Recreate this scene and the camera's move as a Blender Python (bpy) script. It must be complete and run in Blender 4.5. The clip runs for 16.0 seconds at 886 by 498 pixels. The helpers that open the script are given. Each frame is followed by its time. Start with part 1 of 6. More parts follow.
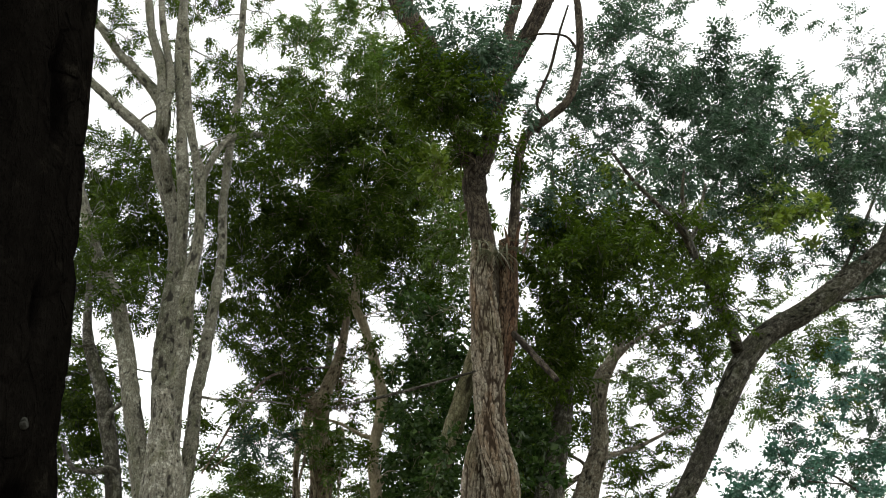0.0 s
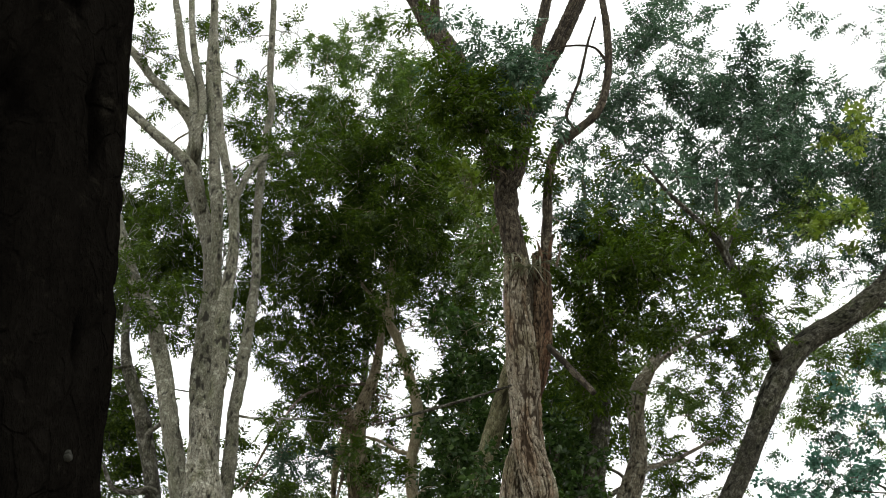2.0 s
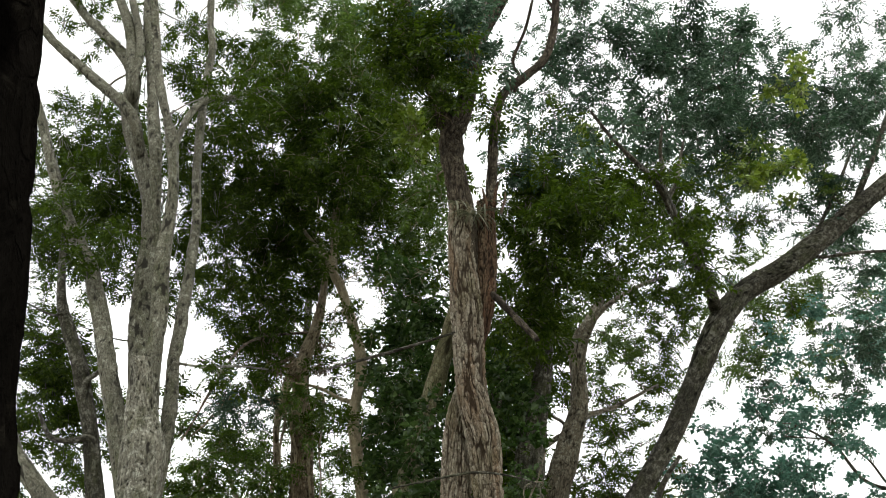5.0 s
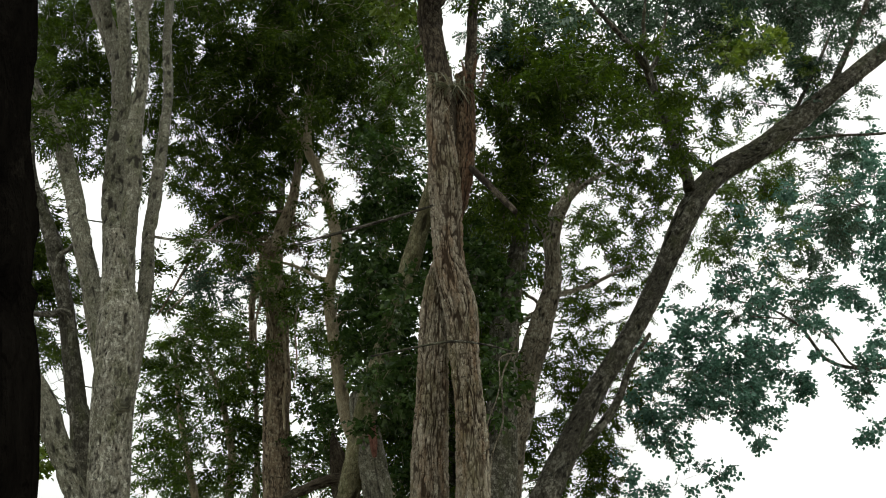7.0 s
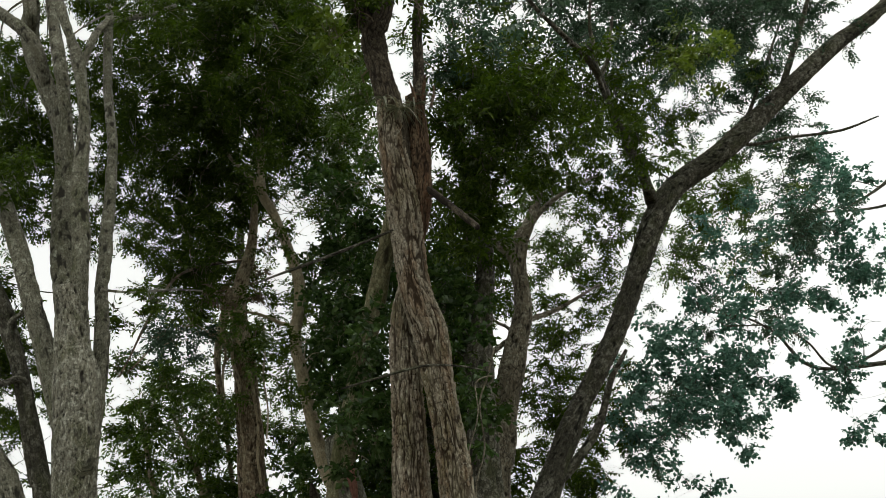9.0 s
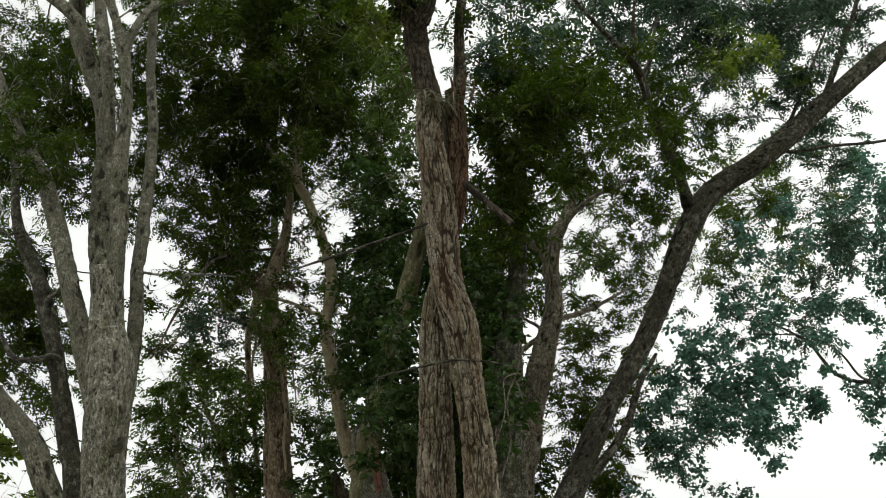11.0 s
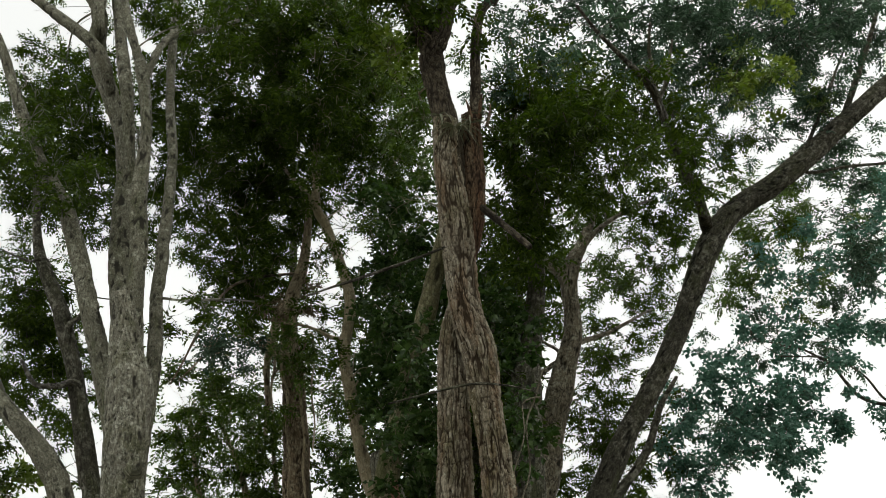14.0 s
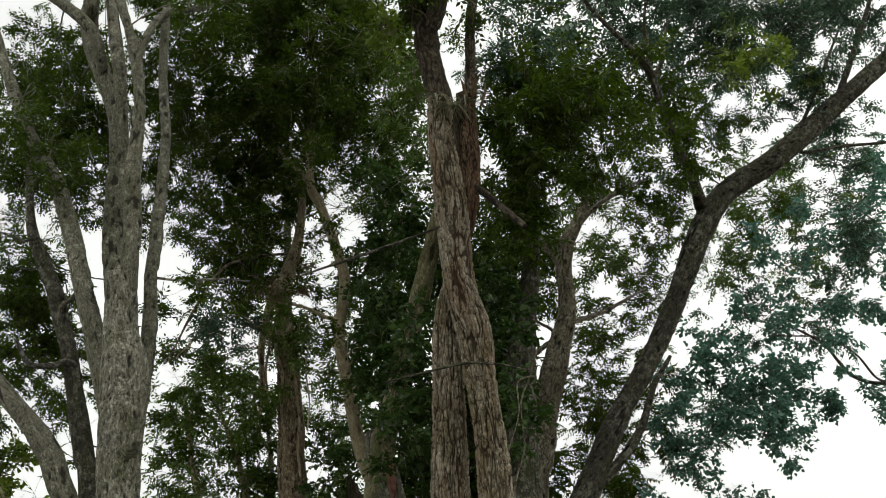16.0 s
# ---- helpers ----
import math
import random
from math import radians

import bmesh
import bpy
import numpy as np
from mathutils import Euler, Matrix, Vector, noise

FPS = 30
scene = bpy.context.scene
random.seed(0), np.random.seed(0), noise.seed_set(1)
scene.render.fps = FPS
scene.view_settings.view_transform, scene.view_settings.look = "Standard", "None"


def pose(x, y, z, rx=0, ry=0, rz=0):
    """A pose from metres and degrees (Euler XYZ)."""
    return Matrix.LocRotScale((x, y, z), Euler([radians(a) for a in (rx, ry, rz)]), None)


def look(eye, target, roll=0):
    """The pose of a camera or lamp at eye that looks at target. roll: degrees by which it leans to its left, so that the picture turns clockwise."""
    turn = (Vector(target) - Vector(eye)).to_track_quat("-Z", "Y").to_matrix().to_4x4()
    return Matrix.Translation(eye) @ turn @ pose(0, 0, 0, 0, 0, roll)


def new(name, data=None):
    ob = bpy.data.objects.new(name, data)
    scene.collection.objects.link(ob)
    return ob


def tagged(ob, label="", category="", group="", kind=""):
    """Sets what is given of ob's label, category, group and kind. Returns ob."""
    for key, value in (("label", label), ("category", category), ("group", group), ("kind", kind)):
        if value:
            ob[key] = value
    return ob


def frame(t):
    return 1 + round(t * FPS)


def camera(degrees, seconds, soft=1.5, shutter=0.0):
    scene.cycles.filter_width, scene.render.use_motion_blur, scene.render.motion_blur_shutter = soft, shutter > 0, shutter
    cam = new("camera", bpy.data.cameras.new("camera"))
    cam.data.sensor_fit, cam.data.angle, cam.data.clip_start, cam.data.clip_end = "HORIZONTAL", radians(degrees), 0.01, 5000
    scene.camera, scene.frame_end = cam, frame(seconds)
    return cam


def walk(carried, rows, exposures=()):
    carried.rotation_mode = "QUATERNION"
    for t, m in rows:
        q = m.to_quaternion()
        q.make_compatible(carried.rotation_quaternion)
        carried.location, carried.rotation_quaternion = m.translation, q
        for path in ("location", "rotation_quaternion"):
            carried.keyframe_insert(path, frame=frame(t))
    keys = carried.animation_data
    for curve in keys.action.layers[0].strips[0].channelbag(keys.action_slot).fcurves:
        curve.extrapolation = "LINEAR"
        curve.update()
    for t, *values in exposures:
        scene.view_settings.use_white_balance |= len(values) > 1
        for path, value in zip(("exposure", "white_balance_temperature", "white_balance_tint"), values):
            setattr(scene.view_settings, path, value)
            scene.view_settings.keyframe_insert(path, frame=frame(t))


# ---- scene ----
cam = camera(48.5, 16.0, soft=0.95)
PATH = [
    (0, (0.000, 0.001, 1.807), (-0.0011, 1.8134, 2.6518), -0.17),
    (0.5, (0.009, 0.011, 1.799), (-0.0154, 1.8203, 2.6520), 0.16),
    (1, (-0.001, 0.001, 1.800), (-0.0320, 1.8166, 2.6376), -0.44),
    (1.5, (-0.006, 0.011, 1.817), (-0.0569, 1.8212, 2.6655), -0.78),
    (2, (-0.004, -0.002, 1.818), (-0.0703, 1.7973, 2.6884), -0.58),
    (2.5, (-0.013, -0.017, 1.820), (-0.0910, 1.7806, 2.6929), -0.22),
    (3, (-0.008, -0.028, 1.798), (-0.0920, 1.7875, 2.6330), -0.27),
    (3.2, (-0.002, -0.021, 1.813), (-0.0584, 1.8071, 2.6223), -1.02),
    (5.3, (-0.010, 0.079, 1.799), (0.0367, 1.9213, 2.5762), -1.57),
    (5.5, (-0.013, 0.050, 1.792), (0.0214, 1.8945, 2.5655), -1.64),
    (6, (0.007, 0.056, 1.764), (0.0804, 1.9268, 2.4661), -1.37),
    (6.5, (-0.027, 0.100, 1.697), (0.0966, 2.0127, 2.2671), 0.06),
    (7, (-0.070, 0.157, 1.682), (0.0305, 2.0719, 2.2508), -1.70),
    (7.5, (-0.079, 0.289, 1.589), (0.0863, 2.1860, 2.1990), -2.46),
    (8, (-0.059, 0.423, 1.548), (0.1412, 2.3026, 2.2025), -5.35),
    (8.5, (-0.069, 0.460, 1.544), (0.0698, 2.3347, 2.2282), -5.98),
    (9, (-0.046, 0.455, 1.547), (0.1289, 2.3352, 2.2072), -7.41),
    (11.3, (-0.065, 0.458, 1.534), (0.0413, 2.3436, 2.1935), -4.32),
    (11.5, (-0.059, 0.465, 1.532), (0.0302, 2.3419, 2.2164), -4.81),
    (12, (-0.056, 0.461, 1.530), (0.0057, 2.3255, 2.2528), -4.33),
    (12.5, (-0.052, 0.461, 1.536), (0.0130, 2.3192, 2.2731), -4.46),
    (13, (-0.053, 0.456, 1.542), (0.0117, 2.3107, 2.2881), -5.02),
    (13.5, (-0.054, 0.456, 1.536), (0.0211, 2.3183, 2.2615), -5.19),
    (14, (-0.053, 0.460, 1.533), (0.0222, 2.3295, 2.2409), -4.55),
    (14.5, (-0.059, 0.459, 1.533), (0.0169, 2.3333, 2.2272), -4.29),
    (15, (-0.053, 0.462, 1.538), (0.0330, 2.3382, 2.2263), -4.80),
    (15.5, (-0.060, 0.456, 1.538), (0.0221, 2.3325, 2.2252), -5.10),
    (16, (-0.061, 0.463, 1.530), (0.0241, 2.3459, 2.1990), -4.66),
]
SKY, SUN, EXPOSURE = 0.232, 0.6, -0.07
EXPOSURES = [(t, EXPOSURE + e, kelvin, tint) for t, e, kelvin, tint in ((0, 0.10, 6500, 10), (1, 0.21, 6500, 10), (5.3, 0.21, 6500, 10), (6.05, 0.17, 6500, 10), (6.45, -0.25, 6620, 7), (7, -0.24, 6620, 7), (7.8, -0.36, 6620, 7), (9.2, -0.43, 6620, 7), (11.3, -0.40, 6620, 7), (16, -0.40, 6620, 7))]
CLOUD = (6.9, 6.98, 6.95)
LAYERS = 1.55
walk(cam, [(t, look(eye, target, roll)) for t, eye, target, roll in PATH], EXPOSURES)

# ---- sky and sun: bright, even overcast ----
SUN_UP, SUN_TURN = radians(55), radians(62)
world = bpy.data.worlds.new("overcast_sky")
scene.world = world
world.use_nodes = True
wn, wl = world.node_tree.nodes, world.node_tree.links
sky = wn.new("ShaderNodeTexSky")
sky.sky_type, sky.sun_disc, sky.sun_elevation, sky.sun_rotation = "NISHITA", False, SUN_UP, SUN_TURN
sky.air_density, sky.dust_density, sky.ozone_density = 1.0, 3.0, 0.6
pale = wn.new("ShaderNodeHueSaturation")
pale.inputs["Saturation"].default_value = 0.06
wl.new(sky.outputs[0], pale.inputs["Color"])
cloud = wn.new("ShaderNodeMix")
cloud.data_type = "RGBA"
cloud.inputs[0].default_value = 0.65
cloud.inputs[7].default_value = (*CLOUD, 1)
wl.new(pale.outputs[0], cloud.inputs[6])
wl.new(cloud.outputs[2], wn["Background"].inputs["Color"])
wn["Background"].inputs["Strength"].default_value = SKY
sun_data = bpy.data.lights.new("sun", "SUN")
sun_data.energy, sun_data.angle, sun_data.color = SUN, radians(40), (1.0, 0.97, 0.92)
sun = new("sun", sun_data)
toward = Vector((math.sin(SUN_TURN) * math.cos(SUN_UP), math.cos(SUN_TURN) * math.cos(SUN_UP), math.sin(SUN_UP)))
sun.matrix_world = look(toward * 60, (0, 0, 0))


# ---- materials ----
def shader(name):
    m = bpy.data.materials.new(name)
    m.use_nodes = True
    n, k = m.node_tree.nodes, m.node_tree.links
    return m, n, k, n["Principled BSDF"]


def ramp(n, k, source, stops):
    r = n.new("ShaderNodeValToRGB")
    e = r.color_ramp.elements
    e[0].position, e[0].color = stops[0][0], (*stops[0][1], 1)
    e[1].position, e[1].color = stops[1][0], (*stops[1][1], 1)
    for p, c in stops[2:]:
        e.new(p).color = (*c, 1)
    k.new(source, r.inputs[0])
    return r.outputs[0]


def noise_tex(n, k, vector, scale, detail=4.0, rough=0.6, stretch=(1, 1, 1)):
    mp = n.new("ShaderNodeMapping")
    mp.inputs["Scale"].default_value = stretch
    k.new(vector, mp.inputs["Vector"])
    t = n.new("ShaderNodeTexNoise")
    t.inputs["Scale"].default_value, t.inputs["Detail"].default_value, t.inputs["Roughness"].default_value = scale, detail, rough
    k.new(mp.outputs[0], t.inputs["Vector"])
    return t.outputs["Fac"]


def mix(n, k, fac, a, b, kind="MIX"):
    m = n.new("ShaderNodeMix")
    m.data_type, m.blend_type = "RGBA", kind
    for socket, value in ((m.inputs[0], fac), (m.inputs[6], a), (m.inputs[7], b)):
        if isinstance(value, (int, float)):
            socket.default_value = value
        elif isinstance(value, tuple):
            socket.default_value = (*value, 1)
        else:
            k.new(value, socket)
    return m.outputs[2]


def bark(name, furrow, body, plate, patch, patch_amount, scale, stretch, bump, rough=0.9, moss=None, gloss=0.12, crack=0.8, crack_width=0.10, wear=0.12, streak=None, fleck=0.5):
    """Bark that runs along its limb: the mesh's flow gives the place round and along the limb, its relief the height over the furrows.
    Plates, parted by dark cracks, carry grain, lichen and moss."""
    m, n, k, b = shader(name)
    flow, relief = n.new("ShaderNodeAttribute"), n.new("ShaderNodeAttribute")
    flow.attribute_name, relief.attribute_name = "flow", "relief"
    along = flow.outputs["Vector"]
    grain = noise_tex(n, k, along, scale, 6, 0.65, (1, 1, stretch))
    fine = noise_tex(n, k, along, scale * 4, 5, 0.7, (1, 1, stretch * 1.6))
    big = noise_tex(n, k, along, 2.6, 3, 0.6, (1, 1, 0.7))
    # cracks between the plates, bent by a little noise
    bend = n.new("ShaderNodeTexNoise")
    bend.inputs["Scale"].default_value = 14
    k.new(along, bend.inputs["Vector"])
    shift = n.new("ShaderNodeVectorMath")
    shift.operation = "MULTIPLY_ADD"
    shift.inputs[1].default_value = (0.035, 0.035, 0.10)
    k.new(bend.outputs["Color"], shift.inputs[0])
    k.new(along, shift.inputs[2])
    mp = n.new("ShaderNodeMapping")
    mp.inputs["Scale"].default_value = (1, 1, stretch * 1.3)
    k.new(shift.outputs[0], mp.inputs["Vector"])
    cells = n.new("ShaderNodeTexVoronoi")
    cells.feature = "DISTANCE_TO_EDGE"
    cells.inputs["Scale"].default_value = scale * 0.95
    k.new(mp.outputs[0], cells.inputs["Vector"])
    cracks = ramp(n, k, cells.outputs["Distance"], [(0.02, (crack,) * 3), (crack_width + 0.05, (0, 0, 0))])
    worn = noise_tex(n, k, along, 9, 4, 0.6, (1, 1, 0.5))
    cracks = mix(n, k, 1.0, cracks, ramp(n, k, worn, [(0.36, (wear,) * 3), (0.58, (1,) * 3)]), "MULTIPLY")
    c = ramp(n, k, grain, [(0.28, body), (0.50, mid_of(body, plate)), (0.68, plate)])
    c = mix(n, k, ramp(n, k, fine, [(0.32, (0.15,) * 3), (0.62, (1,) * 3)]), mix(n, k, 0.55, c, furrow), c)
    c = mix(n, k, ramp(n, k, big, [(0.35, (0.45,) * 3), (0.55, (0,) * 3)]), c, mid_of(furrow, body))
    if streak:
        run = ramp(n, k, noise_tex(n, k, along, 10, 4, 0.6, (1, 1, 0.16)), [(0.48, (0, 0, 0)), (0.62, (0.75,) * 3)])
        c = mix(n, k, run, c, streak)
    spots = noise_tex(n, k, along, 17, 8, 0.8)
    lich = ramp(n, k, spots, [(0.60 - 0.2 * patch_amount, (0, 0, 0)), (0.66 - 0.2 * patch_amount, (1, 1, 1))])
    lich2 = mix(n, k, 1.0, lich, ramp(n, k, big, [(0.35, (0.15,) * 3), (0.6, (1,) * 3)]), "MULTIPLY")
    c = mix(n, k, lich2, c, patch)
    if moss:
        green = ramp(n, k, noise_tex(n, k, along, 5, 5, 0.65, (1, 1, 0.5)), [(0.5, (0, 0, 0)), (0.68, (0.7,) * 3)])
        c = mix(n, k, green, c, moss)
    # small flakes: dark gaps and pale lifted edges
    flakes = noise_tex(n, k, along, scale * 1.7, 5, 0.72, (1, 1, max(0.3, stretch * 0.8)))
    c = mix(n, k, ramp(n, k, flakes, [(0.56, (0, 0, 0)), (0.68, (0.7 * fleck,) * 3)]), c, patch)
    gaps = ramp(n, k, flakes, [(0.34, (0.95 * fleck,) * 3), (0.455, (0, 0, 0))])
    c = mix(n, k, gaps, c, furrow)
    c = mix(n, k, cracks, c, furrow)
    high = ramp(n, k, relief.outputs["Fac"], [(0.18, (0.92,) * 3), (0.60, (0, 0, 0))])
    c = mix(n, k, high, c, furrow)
    k.new(c, b.inputs["Base Color"])
    b.inputs["Roughness"].default_value = rough
    b.inputs["Specular IOR Level"].default_value = gloss
    bp = n.new("ShaderNodeBump")
    bp.inputs["Strength"].default_value, bp.inputs["Distance"].default_value = bump, 0.02
    both = n.new("ShaderNodeMath")
    both.operation = "MULTIPLY_ADD"
    both.inputs[1].default_value = 0.35
    k.new(fine, both.inputs[0])
    k.new(grain, both.inputs[2])
    deep = n.new("ShaderNodeMath")
    deep.operation = "SUBTRACT"
    k.new(both.outputs[0], deep.inputs[0])
    k.new(cracks, deep.inputs[1])
    lifted = n.new("ShaderNodeMath")
    lifted.operation = "SUBTRACT"
    k.new(deep.outputs[0], lifted.inputs[0])
    k.new(gaps, lifted.inputs[1])
    k.new(lifted.outputs[0], bp.inputs["Height"])
    k.new(bp.outputs[0], b.inputs["Normal"])
    return m


def mid_of(a, b):
    return tuple((x + y) / 2 for x, y in zip(a, b))


def foliage(name, dark, mid, light, through_colour, gloss=0.45, shine=0.5):
    """Leaf green: each leaflet has a shade of its own; part of the light goes through it."""
    m, n, k, b = shader(name)
    geo, tex = n.new("ShaderNodeNewGeometry"), n.new("ShaderNodeTexCoord")
    c = ramp(n, k, geo.outputs["Random Per Island"], [(0.0, dark), (0.6, mid), (1.0, light)])
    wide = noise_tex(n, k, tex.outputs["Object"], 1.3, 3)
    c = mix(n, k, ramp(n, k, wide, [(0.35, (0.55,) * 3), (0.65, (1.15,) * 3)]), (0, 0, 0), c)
    fine = noise_tex(n, k, tex.outputs["Object"], 60, 3)
    c = mix(n, k, ramp(n, k, fine, [(0.3, (0.0,) * 3), (0.7, (0.35,) * 3)]), c, light)
    k.new(c, b.inputs["Base Color"])
    b.inputs["Roughness"].default_value = gloss
    b.inputs["Specular IOR Level"].default_value = shine
    t = n.new("ShaderNodeBsdfTranslucent")
    k.new(mix(n, k, 0.6, c, through_colour), t.inputs["Color"])
    s = n.new("ShaderNodeMixShader")
    s.inputs[0].default_value = 0.25
    k.new(b.outputs[0], s.inputs[1])
    k.new(t.outputs[0], s.inputs[2])
    k.new(s.outputs[0], n["Material Output"].inputs["Surface"])
    return m


BARK = {
    "red": bark("furrowed_red_bark", (0.034, 0.022, 0.0120), (0.300, 0.250, 0.1720), (0.60, 0.545, 0.4100), (0.66, 0.635, 0.5000), 0.24, 50, 0.15, 0.9, moss=(0.16, 0.145, 0.0675), crack=0.4, crack_width=0.06, wear=0.3, streak=(0.23, 0.15, 0.085), fleck=0.7),
    "pale": bark("pale_lichen_bark", (0.050, 0.046, 0.0370), (0.235, 0.225, 0.1680), (0.48, 0.465, 0.3600), (0.70, 0.70, 0.5700), 0.40, 34, 0.6, 1.0, moss=(0.13, 0.14, 0.0630), crack=0.4, crack_width=0.04, streak=(0.34, 0.32, 0.24), fleck=1.0),
    # Olive tone of stems and limbs, darkened too for the shade they stand in.
    "pale_stem": bark("olive_grey_bark", (0.040, 0.037, 0.0280), (0.195, 0.188, 0.1330), (0.41, 0.40, 0.2950), (0.58, 0.58, 0.4500), 0.36, 46, 0.6, 1.0, moss=(0.115, 0.13, 0.0560), crack=0.4, crack_width=0.04, streak=(0.24, 0.23, 0.165), fleck=1.0),
    "dark": bark("dark_grey_bark", (0.010, 0.010, 0.0072), (0.062, 0.057, 0.0405), (0.155, 0.146, 0.1060), (0.32, 0.315, 0.2500), 0.5, 34, 0.4, 0.9, moss=(0.075, 0.085, 0.0360), crack=0.6, crack_width=0.06),
    "tan": bark("tan_bark", (0.055, 0.045, 0.0270), (0.34, 0.285, 0.1665), (0.55, 0.475, 0.3060), (0.54, 0.49, 0.3330), 0.45, 36, 0.4, 0.8, crack=0.4, crack_width=0.04),
    "grey": bark("grey_brown_bark", (0.018, 0.015, 0.0099), (0.17, 0.145, 0.0972), (0.42, 0.37, 0.2610), (0.54, 0.52, 0.3960), 0.5, 36, 0.34, 0.9, crack=0.8, crack_width=0.06),
    "brown": bark("brown_flaking_bark", (0.030, 0.021, 0.0130), (0.22, 0.160, 0.0970), (0.45, 0.355, 0.2350), (0.54, 0.47, 0.3250), 0.5, 32, 0.2, 0.9, crack=0.85, crack_width=0.07),
    "moss": bark("mossy_bark", (0.03, 0.027, 0.0162), (0.19, 0.175, 0.0900), (0.36, 0.34, 0.1935), (0.44, 0.43, 0.2700), 0.5, 30, 0.35, 0.7, moss=(0.085, 0.105, 0.0324), crack=0.6, crack_width=0.05),
    # Pale lichen, its colour dimmed to match the shade on the dark trunk.
    "lichen": bark("shade_dimmed_lichen", (0.015, 0.015, 0.0117), (0.032, 0.032, 0.0252), (0.055, 0.055, 0.0441), (0.06, 0.06, 0.0486), 0.3, 60, 0.8, 0.5),
    "dead": bark("dead_reddish_bark", (0.016, 0.011, 0.0070), (0.150, 0.100, 0.0580), (0.34, 0.245, 0.1500), (0.30, 0.26, 0.1800), 0.15, 48, 0.15, 0.9, crack=0.5, crack_width=0.06, wear=0.3, streak=(0.13, 0.065, 0.035), fleck=0.6),
    # Upper limbs stand against bright sky: their dark silhouette is put into this bark.
    "upper": bark("smooth_brown_shade_bark", (0.016, 0.012, 0.0081), (0.075, 0.060, 0.0396), (0.165, 0.138, 0.0936), (0.21, 0.19, 0.1350), 0.35, 36, 0.3, 0.9, crack=0.7, crack_width=0.06),
    "straw": bark("dry_straw_bark", (0.07, 0.05, 0.0288), (0.42, 0.34, 0.2160), (0.62, 0.53, 0.3600), (0.60, 0.54, 0.3780), 0.4, 40, 0.12, 0.8, crack=0.6, crack_width=0.06),
    "scar": bark("raw_reddish_wood", (0.06, 0.02, 0.0135), (0.25, 0.120, 0.0850), (0.38, 0.20, 0.1450), (0.40, 0.25, 0.1620), 0.3, 40, 0.3, 0.8, crack=0.4, crack_width=0.04),
    # Shows its shaded side only: the shade is put into the near-black colour.
    "near": bark("silhouette_bark", (0.0015, 0.0013, 0.0011), (0.0045, 0.0040, 0.0032), (0.0100, 0.0088, 0.0070), (0.019, 0.017, 0.0126), 0.08, 30, 0.4, 1.0, rough=1.0, gloss=0.0, crack=0.2, crack_width=0.03, fleck=0.0),
}
LEAF = [
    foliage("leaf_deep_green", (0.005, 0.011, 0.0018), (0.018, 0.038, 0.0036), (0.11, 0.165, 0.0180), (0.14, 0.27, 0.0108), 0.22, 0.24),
    foliage("leaf_mid_green", (0.018, 0.044, 0.0045), (0.064, 0.128, 0.0099), (0.17, 0.27, 0.0270), (0.18, 0.34, 0.0270), 0.30),
    # Lightened to put the haze over the right-hand crown into the leaf colour.
    foliage("leaf_blue_green_hazy", (0.010, 0.026, 0.0153), (0.042, 0.088, 0.0504), (0.17, 0.25, 0.1710), (0.10, 0.24, 0.0990), 0.20),
    foliage("leaf_yellow_green", (0.09, 0.14, 0.0144), (0.17, 0.26, 0.0252), (0.25, 0.35, 0.0405), (0.34, 0.50, 0.0450), 0.35),
    foliage("leaf_dry_brown", (0.06, 0.04, 0.0198), (0.14, 0.10, 0.0522), (0.26, 0.20, 0.1080), (0.20, 0.13, 0.0540), 0.6),
    foliage("leaf_ivy_green", (0.007, 0.018, 0.0054), (0.026, 0.056, 0.0144), (0.11, 0.17, 0.0540), (0.08, 0.20, 0.0180), 0.22, 0.25),
    # Teal raised further: haze over the hanging sprays is put into it.
    foliage("leaf_broad_blue_green_hazy", (0.036, 0.095, 0.0684), (0.095, 0.215, 0.1548), (0.20, 0.35, 0.2610), (0.16, 0.46, 0.3060), 0.22),
    foliage("leaf_grey_strap", (0.10, 0.11, 0.0675), (0.20, 0.21, 0.1350), (0.34, 0.34, 0.2340), (0.16, 0.20, 0.0720), 0.4),
]


# ---- shapes ----
def value_noise(p, seed=0):
    """Smooth noise from 0 to 1 at rows of three coordinates."""
    i = np.floor(p).astype(np.int64)
    f = p - i
    f = f * f * (3 - 2 * f)
    total = np.zeros(len(p))
    for a in (0, 1):
        for b in (0, 1):
            for c in (0, 1):
                h = (i[:, 0] + a) * 374761393 + (i[:, 1] + b) * 668265263 + (i[:, 2] + c) * 2147483647 + seed * 97531
                h = (h ^ (h >> 13)) * 1274126177
                h = ((h ^ (h >> 16)) & 0xFFFFFF) / 0xFFFFFF
                w = (f[:, 0] if a else 1 - f[:, 0]) * (f[:, 1] if b else 1 - f[:, 1]) * (f[:, 2] if c else 1 - f[:, 2])
                total += h * w
    return total


def smooth_line(rows, step):
    """A smooth line through rows of x, y, z, radius, with a point about every step metres."""
    p = np.array(rows, float)
    p = np.vstack([2 * p[0] - p[1], p, 2 * p[-1] - p[-2]])
    out = []
    for a, b, c, d in zip(p, p[1:], p[2:], p[3:]):
        n = max(2, int(np.linalg.norm(c[:3] - b[:3]) / step))
        t = np.linspace(0, 1, n, endpoint=False)[:, None]
        out.append(0.5 * (2 * b + (c - a) * t + (2 * a - 5 * b + 4 * c - d) * t**2 + (3 * b - a - 3 * c + d) * t**3))
    out.append(p[-2][None])
    line = np.vstack(out)
    line[:, 3] = np.maximum(line[:, 3], 0.0015)
    return line


